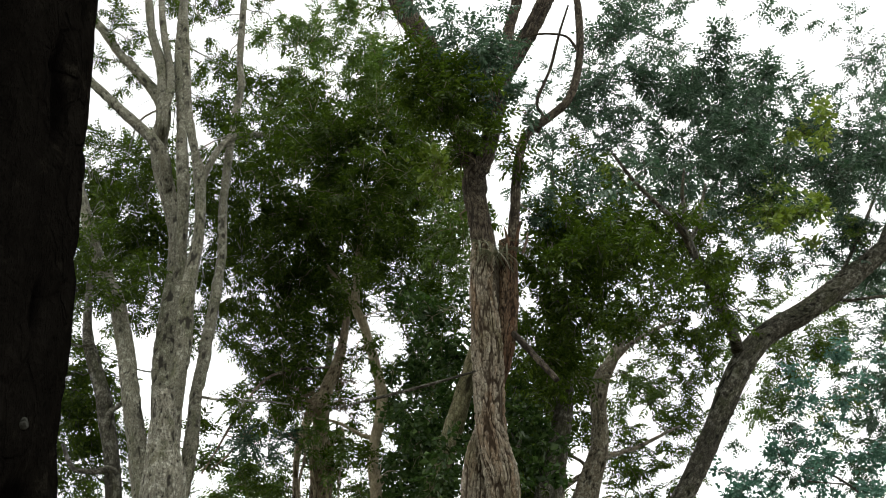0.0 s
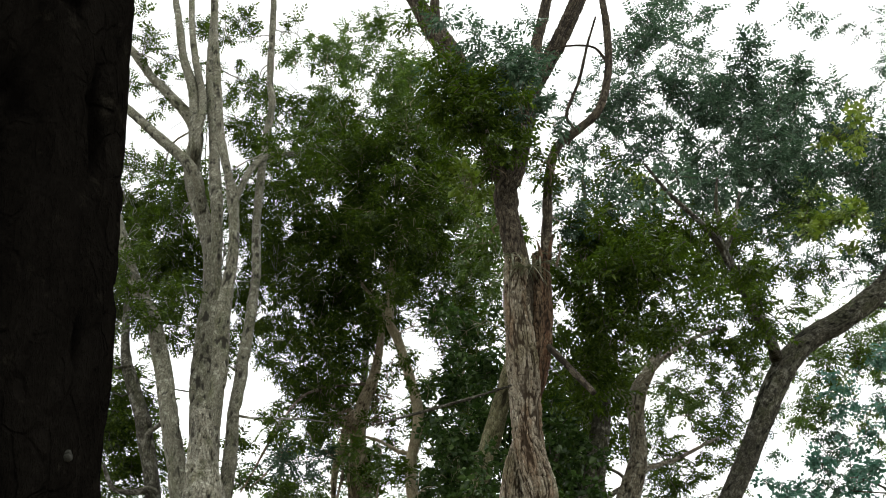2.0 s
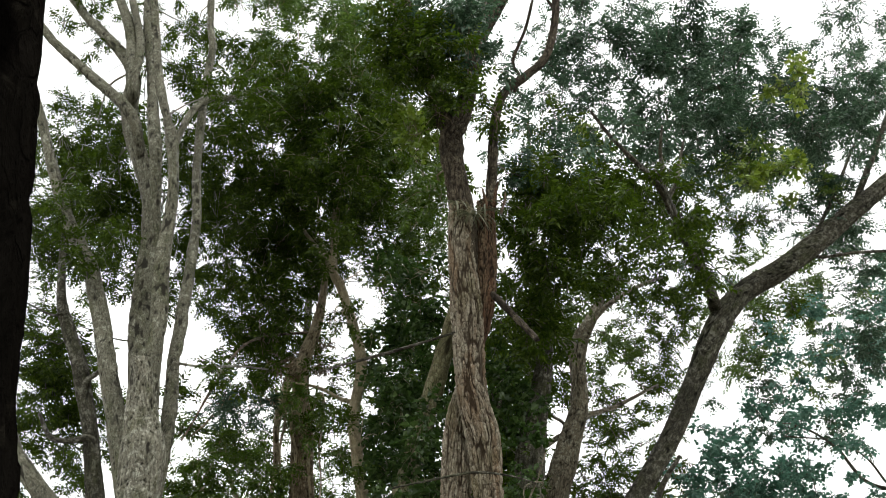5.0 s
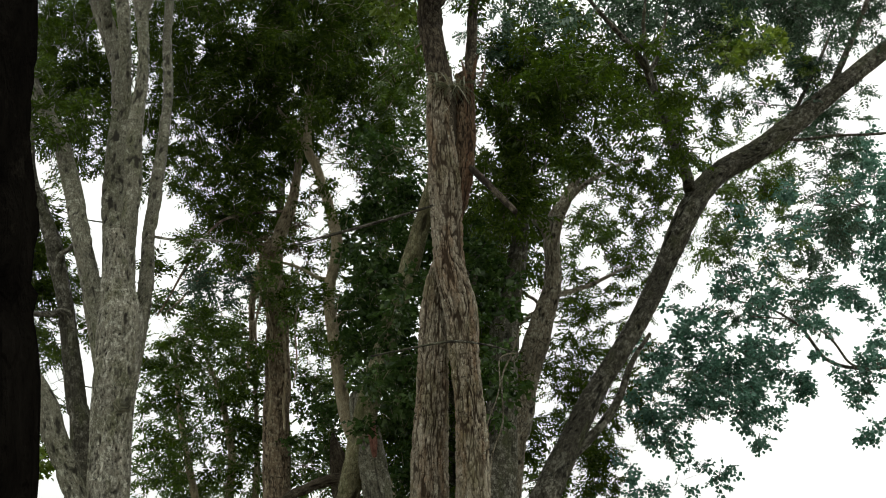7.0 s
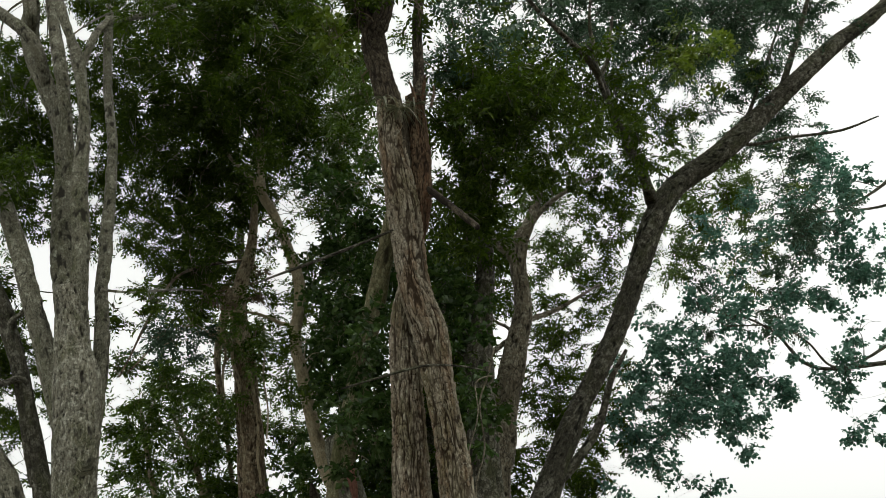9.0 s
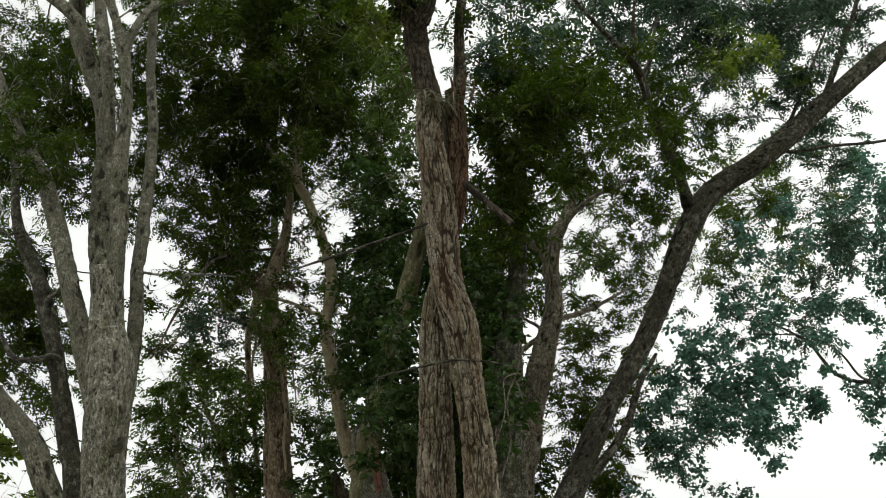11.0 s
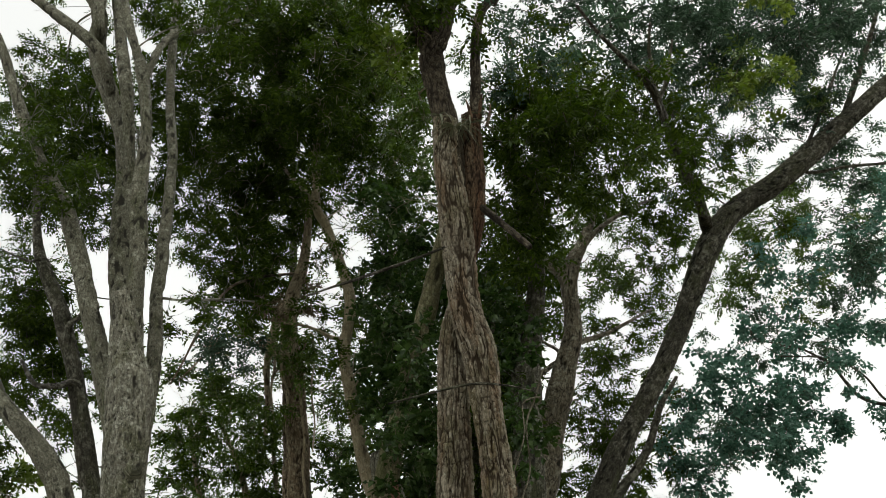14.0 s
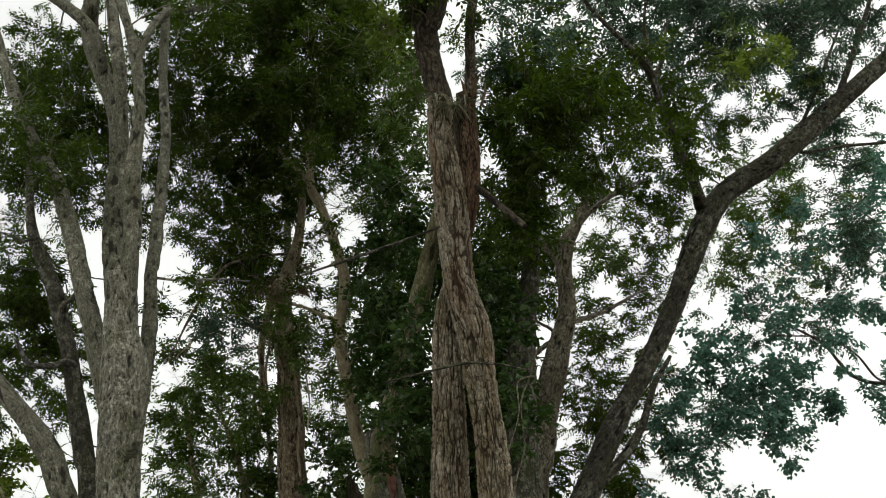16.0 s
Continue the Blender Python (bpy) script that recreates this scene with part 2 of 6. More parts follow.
def tube(rows, relief="plain", step=None, sides=None, seed=0):
    """Vertices, quads, flow and relief of a limb along rows of x, y, z, radius, with its bark's relief in the mesh."""
    most = max(r[3] for r in rows)
    step = step or max(0.03, min(0.12, most * 0.6))
    sides = sides or int(max(5, min(28, most * 160)))
    line = smooth_line(rows, step)
    n = len(line)
    ahead = np.gradient(line[:, :3], axis=0)
    ahead /= np.linalg.norm(ahead, axis=1)[:, None] + 1e-9
    side = np.zeros((n, 3))
    first = np.cross(ahead[0], (0.3, 1.0, 0.1))
    side[0] = first / (np.linalg.norm(first) + 1e-9)
    for i in range(1, n):
        s = side[i - 1] - ahead[i] * (side[i - 1] @ ahead[i])
        side[i] = s / (np.linalg.norm(s) + 1e-9)
    other = np.cross(ahead, side)
    length = np.r_[0, np.cumsum(np.linalg.norm(np.diff(line[:, :3], axis=0), axis=1))]
    turn = np.linspace(0, 2 * np.pi, sides, endpoint=False)
    co, si = np.cos(turn), np.sin(turn)
    r = line[:, 3]
    flow = np.stack([np.outer(r, co), np.outer(r, si), np.repeat(length[:, None], sides, 1)], -1).reshape(-1, 3)
    shift = np.array([seed * 3.7, seed * 1.3, seed * 5.1])
    flow = flow + shift
    if relief == "furrowed":
        bent = flow + 0.03 * (value_noise(flow * (9, 9, 5), seed + 21) - 0.5)[:, None] * (1, 1, 0)
        a = np.abs(2 * value_noise(bent * (30, 30, 3.2), seed) - 1)
        b = np.abs(2 * value_noise(bent * (52, 52, 7.0), seed + 3) - 1)
        cut = np.abs(2 * value_noise(flow * (13, 13, 11.0), seed + 7) - 1)
        rel = np.clip(a * 3.2, 0, 1) * 0.6 + np.clip(b * 3.0, 0, 1) * 0.25 + np.clip(cut * 4, 0, 1) * 0.15
        rel = rel * (0.8 + 0.35 * value_noise(flow * (30, 30, 12), seed + 9))
        depth = 0.034
    elif relief == "plated":
        bent = flow + 0.022 * (value_noise(flow * (16, 16, 5), seed + 21) - 0.5)[:, None] * (1, 1, 0) + 0.008 * (value_noise(flow * (50, 50, 26), seed + 22) - 0.5)[:, None] * (1, 1, 0)
        a = np.abs(2 * value_noise(bent * (36, 36, 4.6), seed) - 1)
        b = np.abs(2 * value_noise(bent * (70, 70, 12), seed + 3) - 1)
        cut = np.abs(2 * value_noise(flow * (16, 16, 15), seed + 7) - 1)
        deep = 0.65 + 0.45 * value_noise(flow * (9, 9, 4), seed + 8)
        furrow = np.maximum(np.exp(-((a / 0.20) ** 2)) * deep, 0.85 * np.exp(-((b / 0.17) ** 2)) * deep)
        furrow = np.maximum(furrow, 0.7 * np.exp(-((cut / 0.10) ** 2)))
        rel = np.clip(1 - furrow, 0, 1) * (0.72 + 0.40 * value_noise(flow * (60, 60, 24), seed + 9))
        depth = 0.024
    elif relief == "scaly":
        a = value_noise(flow * (22, 22, 14), seed)
        b = value_noise(flow * (55, 55, 32), seed + 3)
        rel = np.clip(0.60 + (0.55 * a + 0.45 * b - 0.42) * 2.5, 0, 1)
        depth = 0.019
    else:
        rel = np.clip(0.70 + (0.5 * value_noise(flow * (16, 16, 8), seed) + 0.5 * value_noise(flow * (42, 42, 18), seed + 2) - 0.42) * 1.6, 0, 1)
        depth = 0.010
    depth = np.repeat(np.minimum(depth, r * 0.22)[:, None], sides, 1).ravel()
    lump = (value_noise(flow * (5, 5, 2.4), seed + 11) - 0.5) * 2
    out = (rel - 0.75) * depth + lump * np.repeat(r[:, None], sides, 1).ravel() * 0.10
    ring = side[:, None, :] * co[None, :, None] + other[:, None, :] * si[None, :, None]
    radius = np.repeat(r[:, None], sides, 1).ravel() + out
    verts = np.repeat(line[:, None, :3], sides, 1).reshape(-1, 3) + ring.reshape(-1, 3) * radius[:, None]
    j, i = np.meshgrid(np.arange(sides), np.arange(n - 1))
    a = i * sides + j
    b = i * sides + (j + 1) % sides
    quads = np.stack([a, b, b + sides, a + sides], -1).reshape(-1, 4)
    # close both ends
    tip = len(verts)
    verts = np.vstack([verts, line[-1, :3] + ahead[-1] * line[-1, 3] * 0.3, line[0, :3]])
    flow, rel = np.vstack([flow, flow[-1], flow[0]]), np.r_[rel, rel[-1], rel[0]]
    last = (n - 1) * sides
    j = np.arange(sides)
    tris = np.vstack([np.stack([last + j, last + (j + 1) % sides, np.full(sides, tip)], -1), np.stack([(j + 1) % sides, j, np.full(sides, tip + 1)], -1)])
    return verts, quads, tris, flow, rel


def mesh_of(name, pieces, material, smooth=True):
    """One mesh from several pieces of (verts, quads, tris, flow, relief)."""
    verts, faces, sizes, flows, rels, base = [], [], [], [], [], 0
    for v, q, t, f, r in pieces:
        verts.append(v), flows.append(f), rels.append(r)
        for some in (q, t):
            if len(some):
                faces.append((some + base).ravel()), sizes.append(np.full(len(some), some.shape[1]))
        base += len(v)
    verts, loops, sizes = np.vstack(verts), np.concatenate(faces), np.concatenate(sizes)
    me = bpy.data.meshes.new(name)
    me.vertices.add(len(verts)), me.loops.add(len(loops)), me.polygons.add(len(sizes))
    me.vertices.foreach_set("co", verts.ravel())
    me.loops.foreach_set("vertex_index", loops.astype(np.int32))
    me.polygons.foreach_set("loop_start", np.r_[0, np.cumsum(sizes)[:-1]].astype(np.int32))
    me.polygons.foreach_set("use_smooth", np.full(len(sizes), smooth))
    if flows[0] is not None:
        me.attributes.new("flow", "FLOAT_VECTOR", "POINT").data.foreach_set("vector", np.vstack(flows).ravel())
        me.attributes.new("relief", "FLOAT", "POINT").data.foreach_set("value", np.concatenate(rels))
    me.update(calc_edges=True)
    me.materials.append(material)
    return me


def leaf_shape(rng, pairs, length, leaflet, slim, droop):
    """One compound leaf along +x: narrow leaflets in pairs, each folded along its midrib and bent at the tip."""
    verts, tris = [], []
    for i in range(2 * pairs + 1):
        end = i == 2 * pairs
        s = 1.0 if end else (i // 2 + 0.7) / (pairs + 0.4)
        flip = 0 if end else (1 if i % 2 else -1)
        at = Vector((s * length, 0, -droop * length * s * s))
        angle = flip * radians(rng.uniform(48, 72))
        size = leaflet * (0.75 + 0.5 * math.sin(math.pi * min(1, s * 0.9))) * rng.uniform(0.8, 1.15)
        turn = Matrix.Rotation(angle, 3, "Z") @ Matrix.Rotation(radians(rng.uniform(-5, 40)), 3, "Y") @ Matrix.Rotation(radians(rng.uniform(-40, 40)), 3, "X")
        w = size * slim
        for p in ((0, 0, 0), (size * 0.45, w, w * 0.35), (size * 0.45, -w, w * 0.35), (size, 0, -size * 0.10)):
            verts.append(at + turn @ Vector(p))
        b = len(verts) - 4
        tris += [(b, b + 3, b + 1), (b, b + 2, b + 3)]
    return np.array([tuple(v) for v in verts]), np.array(tris)


LEAF_RNG = random.Random(11)
SHAPES = [leaf_shape(LEAF_RNG, LEAF_RNG.randint(4, 6), LEAF_RNG.uniform(0.16, 0.25), 0.062, 0.22, LEAF_RNG.uniform(0.05, 0.35)) for _ in range(9)]
IVY = [leaf_shape(LEAF_RNG, 2, 0.19, 0.074, 0.42, 0.2) for _ in range(4)]
BROAD = {3: (len(SHAPES), len(SHAPES) + len(IVY)), 5: (len(SHAPES), len(SHAPES) + len(IVY)), 6: (len(SHAPES), len(SHAPES) + len(IVY))}
SHAPES += IVY


def face_area(shapes):
    return float(np.mean([0.5 * np.linalg.norm(np.cross(v[t[:, 1]] - v[t[:, 0]], v[t[:, 2]] - v[t[:, 0]]), axis=1).sum() for v, t in shapes]))


LEAF_AREA, BROAD_AREA = face_area(SHAPES[:-4]), face_area(IVY) * 0.85


def crown(rng, clumps, size=1.0):
    """Leaf sprays and their twigs for rows of (centre, radii, cover, shade): by shade the leaves, and one list of twigs."""
    leaves, twigs = {}, []
    for centre, radii, cover, shade in clumps:
        c, r = np.array(centre), np.array(radii)
        area = math.pi * r[0] * r[2]
        want = -math.log(1 - 0.95 * cover) * LAYERS * area / ((BROAD_AREA if shade in BROAD else LEAF_AREA) * size * size)
        sprays = max(3, int(want / 9))
        tuft = max(0.11, min(0.24, 0.36 * min(r[0], r[2])))
        hearts = []
        for _ in range(max(3, int(1.25 * cover * area / (math.pi * tuft * tuft)))):
            d = np.array([rng.gauss(0, 1) for _ in range(3)])
            hearts.append(c + d / np.linalg.norm(d) * r * rng.uniform(0, 1) ** 0.45 * 0.92)
        for _ in range(sprays):
            # a twig from near a tuft's heart outwards, its leaves along it
            d = np.array([rng.gauss(0, 1) for _ in range(3)])
            d /= np.linalg.norm(d)
            loose = rng.random() < 0.4
            heart = c + d * r * rng.uniform(0, 1) ** 0.45 * 0.9 if loose else hearts[rng.randrange(len(hearts))]
            end = heart + d * tuft * rng.uniform(0.25, 1.0) ** 0.6
            start = heart + d * tuft * 0.1 + (c - heart) * rng.uniform(0.0, 0.35) + np.array([0, 0, -0.04])
            bend = (start + end) / 2 + np.array([rng.uniform(-0.05, 0.05), rng.uniform(-0.05, 0.05), rng.uniform(0, 0.10)])
            twigs.append([(*start, 0.006), (*bend, 0.0045), (*end, 0.002)])
            way = (end - start) / (np.linalg.norm(end - start) + 1e-6)
            for i in range(9):
                s = rng.uniform(0.15, 1.05)
                p = start * (1 - s) ** 2 + 2 * bend * s * (1 - s) + end * s * s
                out = way * 0.55 + np.array([rng.gauss(0, 0.6), rng.gauss(0, 0.6), rng.gauss(-0.12, 0.4)])
                out /= np.linalg.norm(out) + 1e-6
                up = np.array([rng.gauss(0, 0.45), rng.gauss(0, 0.45), 1.0])
                y = np.cross(up, out)
                y /= np.linalg.norm(y) + 1e-6
                z = np.cross(out, y)
                k = size * rng.uniform(0.75, 1.2)
                leaves.setdefault(shade, {}).setdefault(rng.randrange(*BROAD.get(shade, (0, 9))), []).append((np.stack([out, y, z]) * k, p))
    return leaves, twigs


def leaf_mesh(name, placed, material):
    verts, tris, base = [], [], 0
    for shape, spots in placed.items():
        v, t = SHAPES[shape]
        turn, move = np.array([s[0] for s in spots]), np.array([s[1] for s in spots])
        all_v = (np.einsum("ij,njk->nik", v, turn) + move[:, None, :]).reshape(-1, 3)
        all_t = (t[None] + (np.arange(len(spots)) * len(v))[:, None, None]).reshape(-1, 3)
        verts.append(all_v), tris.append(all_t + base)
        base += len(all_v)
    return mesh_of(name, [(np.vstack(verts), np.zeros((0, 4), int), np.vstack(tris), None, None)], material, smooth=False)


def child(name, me, parent, label="", kind=""):
    ob = new(name, me)
    ob.parent = parent
    return tagged(ob, label, kind=kind)


def nearest_limb(c, points):
    return points[np.argmin(np.linalg.norm((points[:, :3] - c) * (1, 1, 1.2), axis=1) + 0.25 * np.maximum(0, points[:, 2] - c[2]))]


def tree(name, label, category, bark_key, relief, limbs, clumps=(), seed=1, size=1.0, group="", detail=1.0):
    """A tree: a trunk, its stems and limbs, branches out to each leaf mass, twigs and leaves."""
    rng = random.Random(seed)
    base = limbs[0][1][0]
    root = tagged(new(name), label, category, group)
    root.location = (base[0], base[1], 0)
    bpy.context.view_layer.update()
    material, lines, parts = BARK[bark_key], [], {}
    for i, (part_name, rows) in enumerate(limbs):
        rows = [tuple(r) for r in rows]
        if i and part_name in ("limb", "stem") and rows[0][2] > 0.5:
            # grow out of the limb beside it
            p = np.vstack(lines)
            far = np.linalg.norm(p[:, :3] - rows[0][:3], axis=1)
            p = p[np.argmax(np.where((far < 0.55) & (np.abs(p[:, 0] - rows[0][0]) < 0.14), p[:, 3], 0))]
            if 0.3 * p[3] < np.linalg.norm(p[:3] - rows[0][:3]) < 0.55 and p[3] > rows[0][3]:
                rows.insert(0, (p[0], p[1], p[2] - 0.08, rows[0][3] * 0.8))
        thick = max(r[3] for r in rows)
        fine = thick > 0.05
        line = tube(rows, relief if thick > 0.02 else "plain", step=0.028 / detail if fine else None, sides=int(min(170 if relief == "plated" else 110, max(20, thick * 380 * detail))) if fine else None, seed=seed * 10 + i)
        v = line[0] - np.array(root.location)
        holder = {"splinter": "dead_stem", "lichen_patch": "trunk", "scar": "trunk"}.get(part_name)
        # Limbs get darker bark: shade on them is put into the colour.
        darkened_bark = {"red": "upper", "pale": "pale_stem"}.get(bark_key, "")
        own = BARK.get({"scar": "scar", "lichen_patch": "lichen", "broken_branch": "upper", "dead_stem": "dead", "splinter": "dead", "limb": darkened_bark, "twig": "dark" if bark_key == "red" else "", "stem": {"brown": "straw", "pale": "pale_stem"}.get(bark_key, "")}.get(part_name), material)
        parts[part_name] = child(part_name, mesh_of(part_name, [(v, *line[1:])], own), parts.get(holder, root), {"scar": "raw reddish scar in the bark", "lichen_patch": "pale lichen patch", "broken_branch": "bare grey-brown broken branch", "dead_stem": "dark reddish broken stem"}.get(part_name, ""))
        lines.append(smooth_line(rows, 0.15))
    points = np.vstack(lines)
    branches = []
    reach = [np.min(np.linalg.norm(points[:, :3] - np.array(c[0]), axis=1)) for c in clumps]
    for _, (centre, radii, cover, shade) in sorted(zip(reach, clumps), key=lambda pair: pair[0]):
        c = np.array(centre)
        p = nearest_limb(c, points)
        gap = np.linalg.norm(c - p[:3])
        r = min(p[3] * 0.5, 0.006 + 0.006 * gap)
        m1 = p[:3] * 0.62 + c * 0.38 + np.array([rng.uniform(-0.1, 0.1), rng.uniform(-0.1, 0.1), rng.uniform(-0.05, 0.15)]) * gap
        m2 = p[:3] * 0.28 + c * 0.72 + np.array([rng.uniform(-0.1, 0.1), rng.uniform(-0.1, 0.1), rng.uniform(0, 0.16)]) * gap
        branches.append([(*p[:3], r), (*m1, r * 0.8), (*m2, r * 0.6), (*c, r * 0.4)])
        points = np.vstack([points, smooth_line(branches[-1], 0.2)[2:]])
        for _ in range(4):
            d = np.array([rng.gauss(0, 1) for _ in range(3)])
            e = c + d / np.linalg.norm(d) * np.array(radii) * 0.8
            s = m2 * 0.5 + c * 0.5
            h = (s + e) / 2 + np.array([0, 0, rng.uniform(0, 0.12)])
            branches.append([(*s, r * 0.45), (*h, r * 0.33), (*e, 0.002)])
    if clumps:
        off = np.array(root.location)
        tubes = [tube(b, step=0.1, sides=6, seed=seed + 5) for b in branches]
        child("branchwork", mesh_of("branchwork", [(t[0] - off, *t[1:]) for t in tubes], material), root, kind="stuff")
        leaves, twigs = crown(rng, clumps, size)
        tubes = [tube(t, step=0.2, sides=3, seed=seed) for t in twigs]
        child("twig_mass", mesh_of("twig_mass", [(t[0] - off, *t[1:]) for t in tubes], material), root, kind="stuff")
        for shade, placed in sorted(leaves.items()):
            moved = {s: [(m, p - off) for m, p in spots] for s, spots in placed.items()}
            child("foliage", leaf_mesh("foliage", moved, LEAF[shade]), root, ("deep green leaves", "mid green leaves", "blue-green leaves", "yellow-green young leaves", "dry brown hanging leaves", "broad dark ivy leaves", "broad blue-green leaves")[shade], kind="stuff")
    return root


# ---- ground ----
def ground_height(x, y):
    return 0.12 * math.sin(x * 0.31 + 1) * math.cos(y * 0.27) + 0.05 * math.sin(x * 1.3 + y * 0.9)


def make_ground():
    m, n, k, b = shader("leaf_litter")
    tex = n.new("ShaderNodeTexCoord")
    a = noise_tex(n, k, tex.outputs["Object"], 0.8, 5)
    f = noise_tex(n, k, tex.outputs["Object"], 18, 6, 0.7)
    c = ramp(n, k, f, [(0.3, (0.025, 0.018, 0.012)), (0.5, (0.08, 0.055, 0.032)), (0.72, (0.16, 0.115, 0.07))])
    c = mix(n, k, ramp(n, k, a, [(0.45, (0, 0, 0)), (0.62, (0.7,) * 3)]), c, (0.045, 0.065, 0.022))
    k.new(c, b.inputs["Base Color"])
    b.inputs["Roughness"].default_value = 0.95
    bp = n.new("ShaderNodeBump")
    bp.inputs["Distance"].default_value = 0.03
    k.new(f, bp.inputs["Height"])
    k.new(bp.outputs[0], b.inputs["Normal"])
    bm = bmesh.new()
    lines = [-1500, -600, -250, -100, -50] + [i * 1.0 for i in range(-30, 31)] + [50, 100, 250, 600, 1500]
    grid = [[bm.verts.new((x, y, ground_height(x, y) if max(abs(x), abs(y)) < 40 else -0.3)) for x in lines] for y in lines]
    for r0, r1 in zip(grid, grid[1:]):
        for i in range(len(lines) - 1):
            bm.faces.new((r0[i], r0[i + 1], r1[i + 1], r1[i])).smooth = True
    me = bpy.data.meshes.new("ground")
    bm.to_mesh(me)
    me.materials.append(m)
    tagged(new("ground", me), "brown leaf litter with patches of moss", "ground", kind="structure")


make_ground()

# ---- trees ----

# red barked tree
limbs, clumps = [], []
limbs.append(("trunk", [(0.480, 7.500, -0.150, 0.189), (0.480, 7.500, 1.130, 0.145), (0.490, 7.560, 1.590, 0.137), (0.490, 7.610, 1.980, 0.125), (0.495, 7.660, 2.450, 0.118), (0.489, 7.680, 2.705, 0.114), (0.475, 7.711, 2.940, 0.113), (0.469, 7.736, 3.138, 0.116), (0.463, 7.761, 3.341, 0.126), (0.447, 7.779, 3.494, 0.131), (0.410, 7.797, 3.646, 0.128), (0.383, 7.812, 3.781, 0.124), (0.369, 7.830, 3.936, 0.125), (0.366, 7.847, 4.084, 0.130), (0.372, 7.875, 4.336, 0.133), (0.372, 7.897, 4.543, 0.134), (0.361, 7.925, 4.809, 0.131), (0.344, 7.953, 5.082, 0.124), (0.347, 7.981, 5.362, 0.112), (0.352, 8.000, 5.563, 0.108)]))
limbs.append(("stem", [(0.100, 8.000, -0.150, 0.250), (0.120, 7.980, 0.900, 0.190), (0.160, 7.960, 1.700, 0.160), (0.194, 7.950, 2.394, 0.143), (0.204, 7.953, 2.518, 0.139), (0.216, 7.957, 2.728, 0.131), (0.229, 7.960, 2.943, 0.123), (0.242, 7.963, 3.162, 0.115), (0.246, 7.967, 3.386, 0.111), (0.260, 7.970, 3.569, 0.103), (0.276, 7.973, 3.708, 0.090), (0.300, 7.977, 3.848, 0.068), (0.325, 7.980, 3.990, 0.041)]))
limbs.append(("dead_stem", [(0.444, 7.900, 4.195, 0.045), (0.503, 7.920, 4.444, 0.069), (0.545, 7.950, 4.705, 0.084), (0.565, 7.980, 4.975, 0.091), (0.577, 8.020, 5.259, 0.083), (0.580, 8.040, 5.459, 0.079), (0.581, 8.060, 5.635, 0.075)]))
limbs.append(("limb", [(0.39, 8.00, 5.21, 0.105), (0.37, 8.14, 5.60, 0.108), (0.33, 8.28, 6.02, 0.096), (0.29, 8.42, 6.45, 0.110), (0.42, 8.52, 6.78, 0.088), (0.54, 8.71, 7.43, 0.092), (0.66, 8.88, 8.05, 0.095), (0.76, 8.96, 8.37, 0.085), (0.74, 9.04, 8.70, 0.064), (0.87, 9.19, 9.30, 0.063), (1.05, 9.40, 10.25, 0.049)]))
limbs.append(("limb", [(0.67, 9.10, 8.13, 0.094), (0.83, 9.23, 8.53, 0.100), (0.96, 9.33, 8.84, 0.099), (1.25, 9.55, 9.59, 0.100), (1.56, 9.80, 10.52, 0.079)]))
limbs.append(("limb", [(0.34, 8.60, 6.50, 0.096), (0.22, 8.80, 7.15, 0.106), (0.04, 9.04, 7.94, 0.118), (-0.18, 9.24, 8.67, 0.123), (-0.32, 9.34, 9.02, 0.126), (-0.48, 9.45, 9.39, 0.115), (-0.72, 9.60, 9.99, 0.091), (-1.04, 9.80, 10.81, 0.066)]))
limbs.append(("limb", [(-0.28, 9.60, 9.13, 0.068), (-0.41, 9.68, 9.53, 0.066), (-0.44, 9.79, 10.15, 0.057), (-0.45, 9.90, 10.80, 0.037)]))
limbs.append(("limb", [(0.58, 8.10, 5.36, 0.061), (0.64, 8.20, 5.69, 0.057), (0.68, 8.31, 6.10, 0.051), (0.73, 8.44, 6.60, 0.050), (0.84, 8.56, 7.06, 0.049), (1.12, 8.67, 7.37, 0.044), (1.35, 8.76, 7.67, 0.042), (1.50, 8.90, 8.28, 0.043), (1.55, 9.05, 9.02, 0.042), (1.53, 9.20, 9.81, 0.030)]))
limbs.append(("limb", [(1.08, 9.00, 7.56, 0.024), (1.02, 9.00, 7.76, 0.021), (1.19, 9.00, 8.21, 0.019), (1.31, 9.00, 8.67, 0.016), (1.43, 9.00, 9.06, 0.010)]))
limbs.append(("limb", [(1.53, 9.10, 8.51, 0.022), (1.39, 9.10, 8.71, 0.016), (1.10, 9.10, 8.74, 0.013), (0.87, 9.10, 8.67, 0.010)]))
limbs.append(("broken_branch", [(0.576, 7.950, 4.733, 0.033), (0.643, 7.750, 4.563, 0.032), (0.760, 7.500, 4.316, 0.031), (0.870, 7.300, 4.091, 0.028)]))
limbs.append(("twig", [(-0.25, 7.35, 3.00, 0.008), (0.02, 7.35, 3.05, 0.009), (0.35, 7.35, 3.10, 0.011), (0.61, 7.35, 3.07, 0.008), (0.81, 7.35, 3.01, 0.005)]))
limbs.append(("twig", [(0.30, 7.80, 4.34, 0.012), (0.07, 7.90, 4.30, 0.012), (-0.32, 8.06, 4.24, 0.014), (-0.71, 8.22, 4.19, 0.010), (-0.91, 8.30, 4.16, 0.007)]))
limbs.append(("splinter", [(0.64, 7.90, 5.49, 0.023), (0.66, 7.90, 5.63, 0.018), (0.69, 7.90, 5.76, 0.008)]))
limbs.append(("splinter", [(0.57, 7.85, 5.47, 0.020), (0.56, 7.85, 5.59, 0.015), (0.54, 7.85, 5.68, 0.005)]))
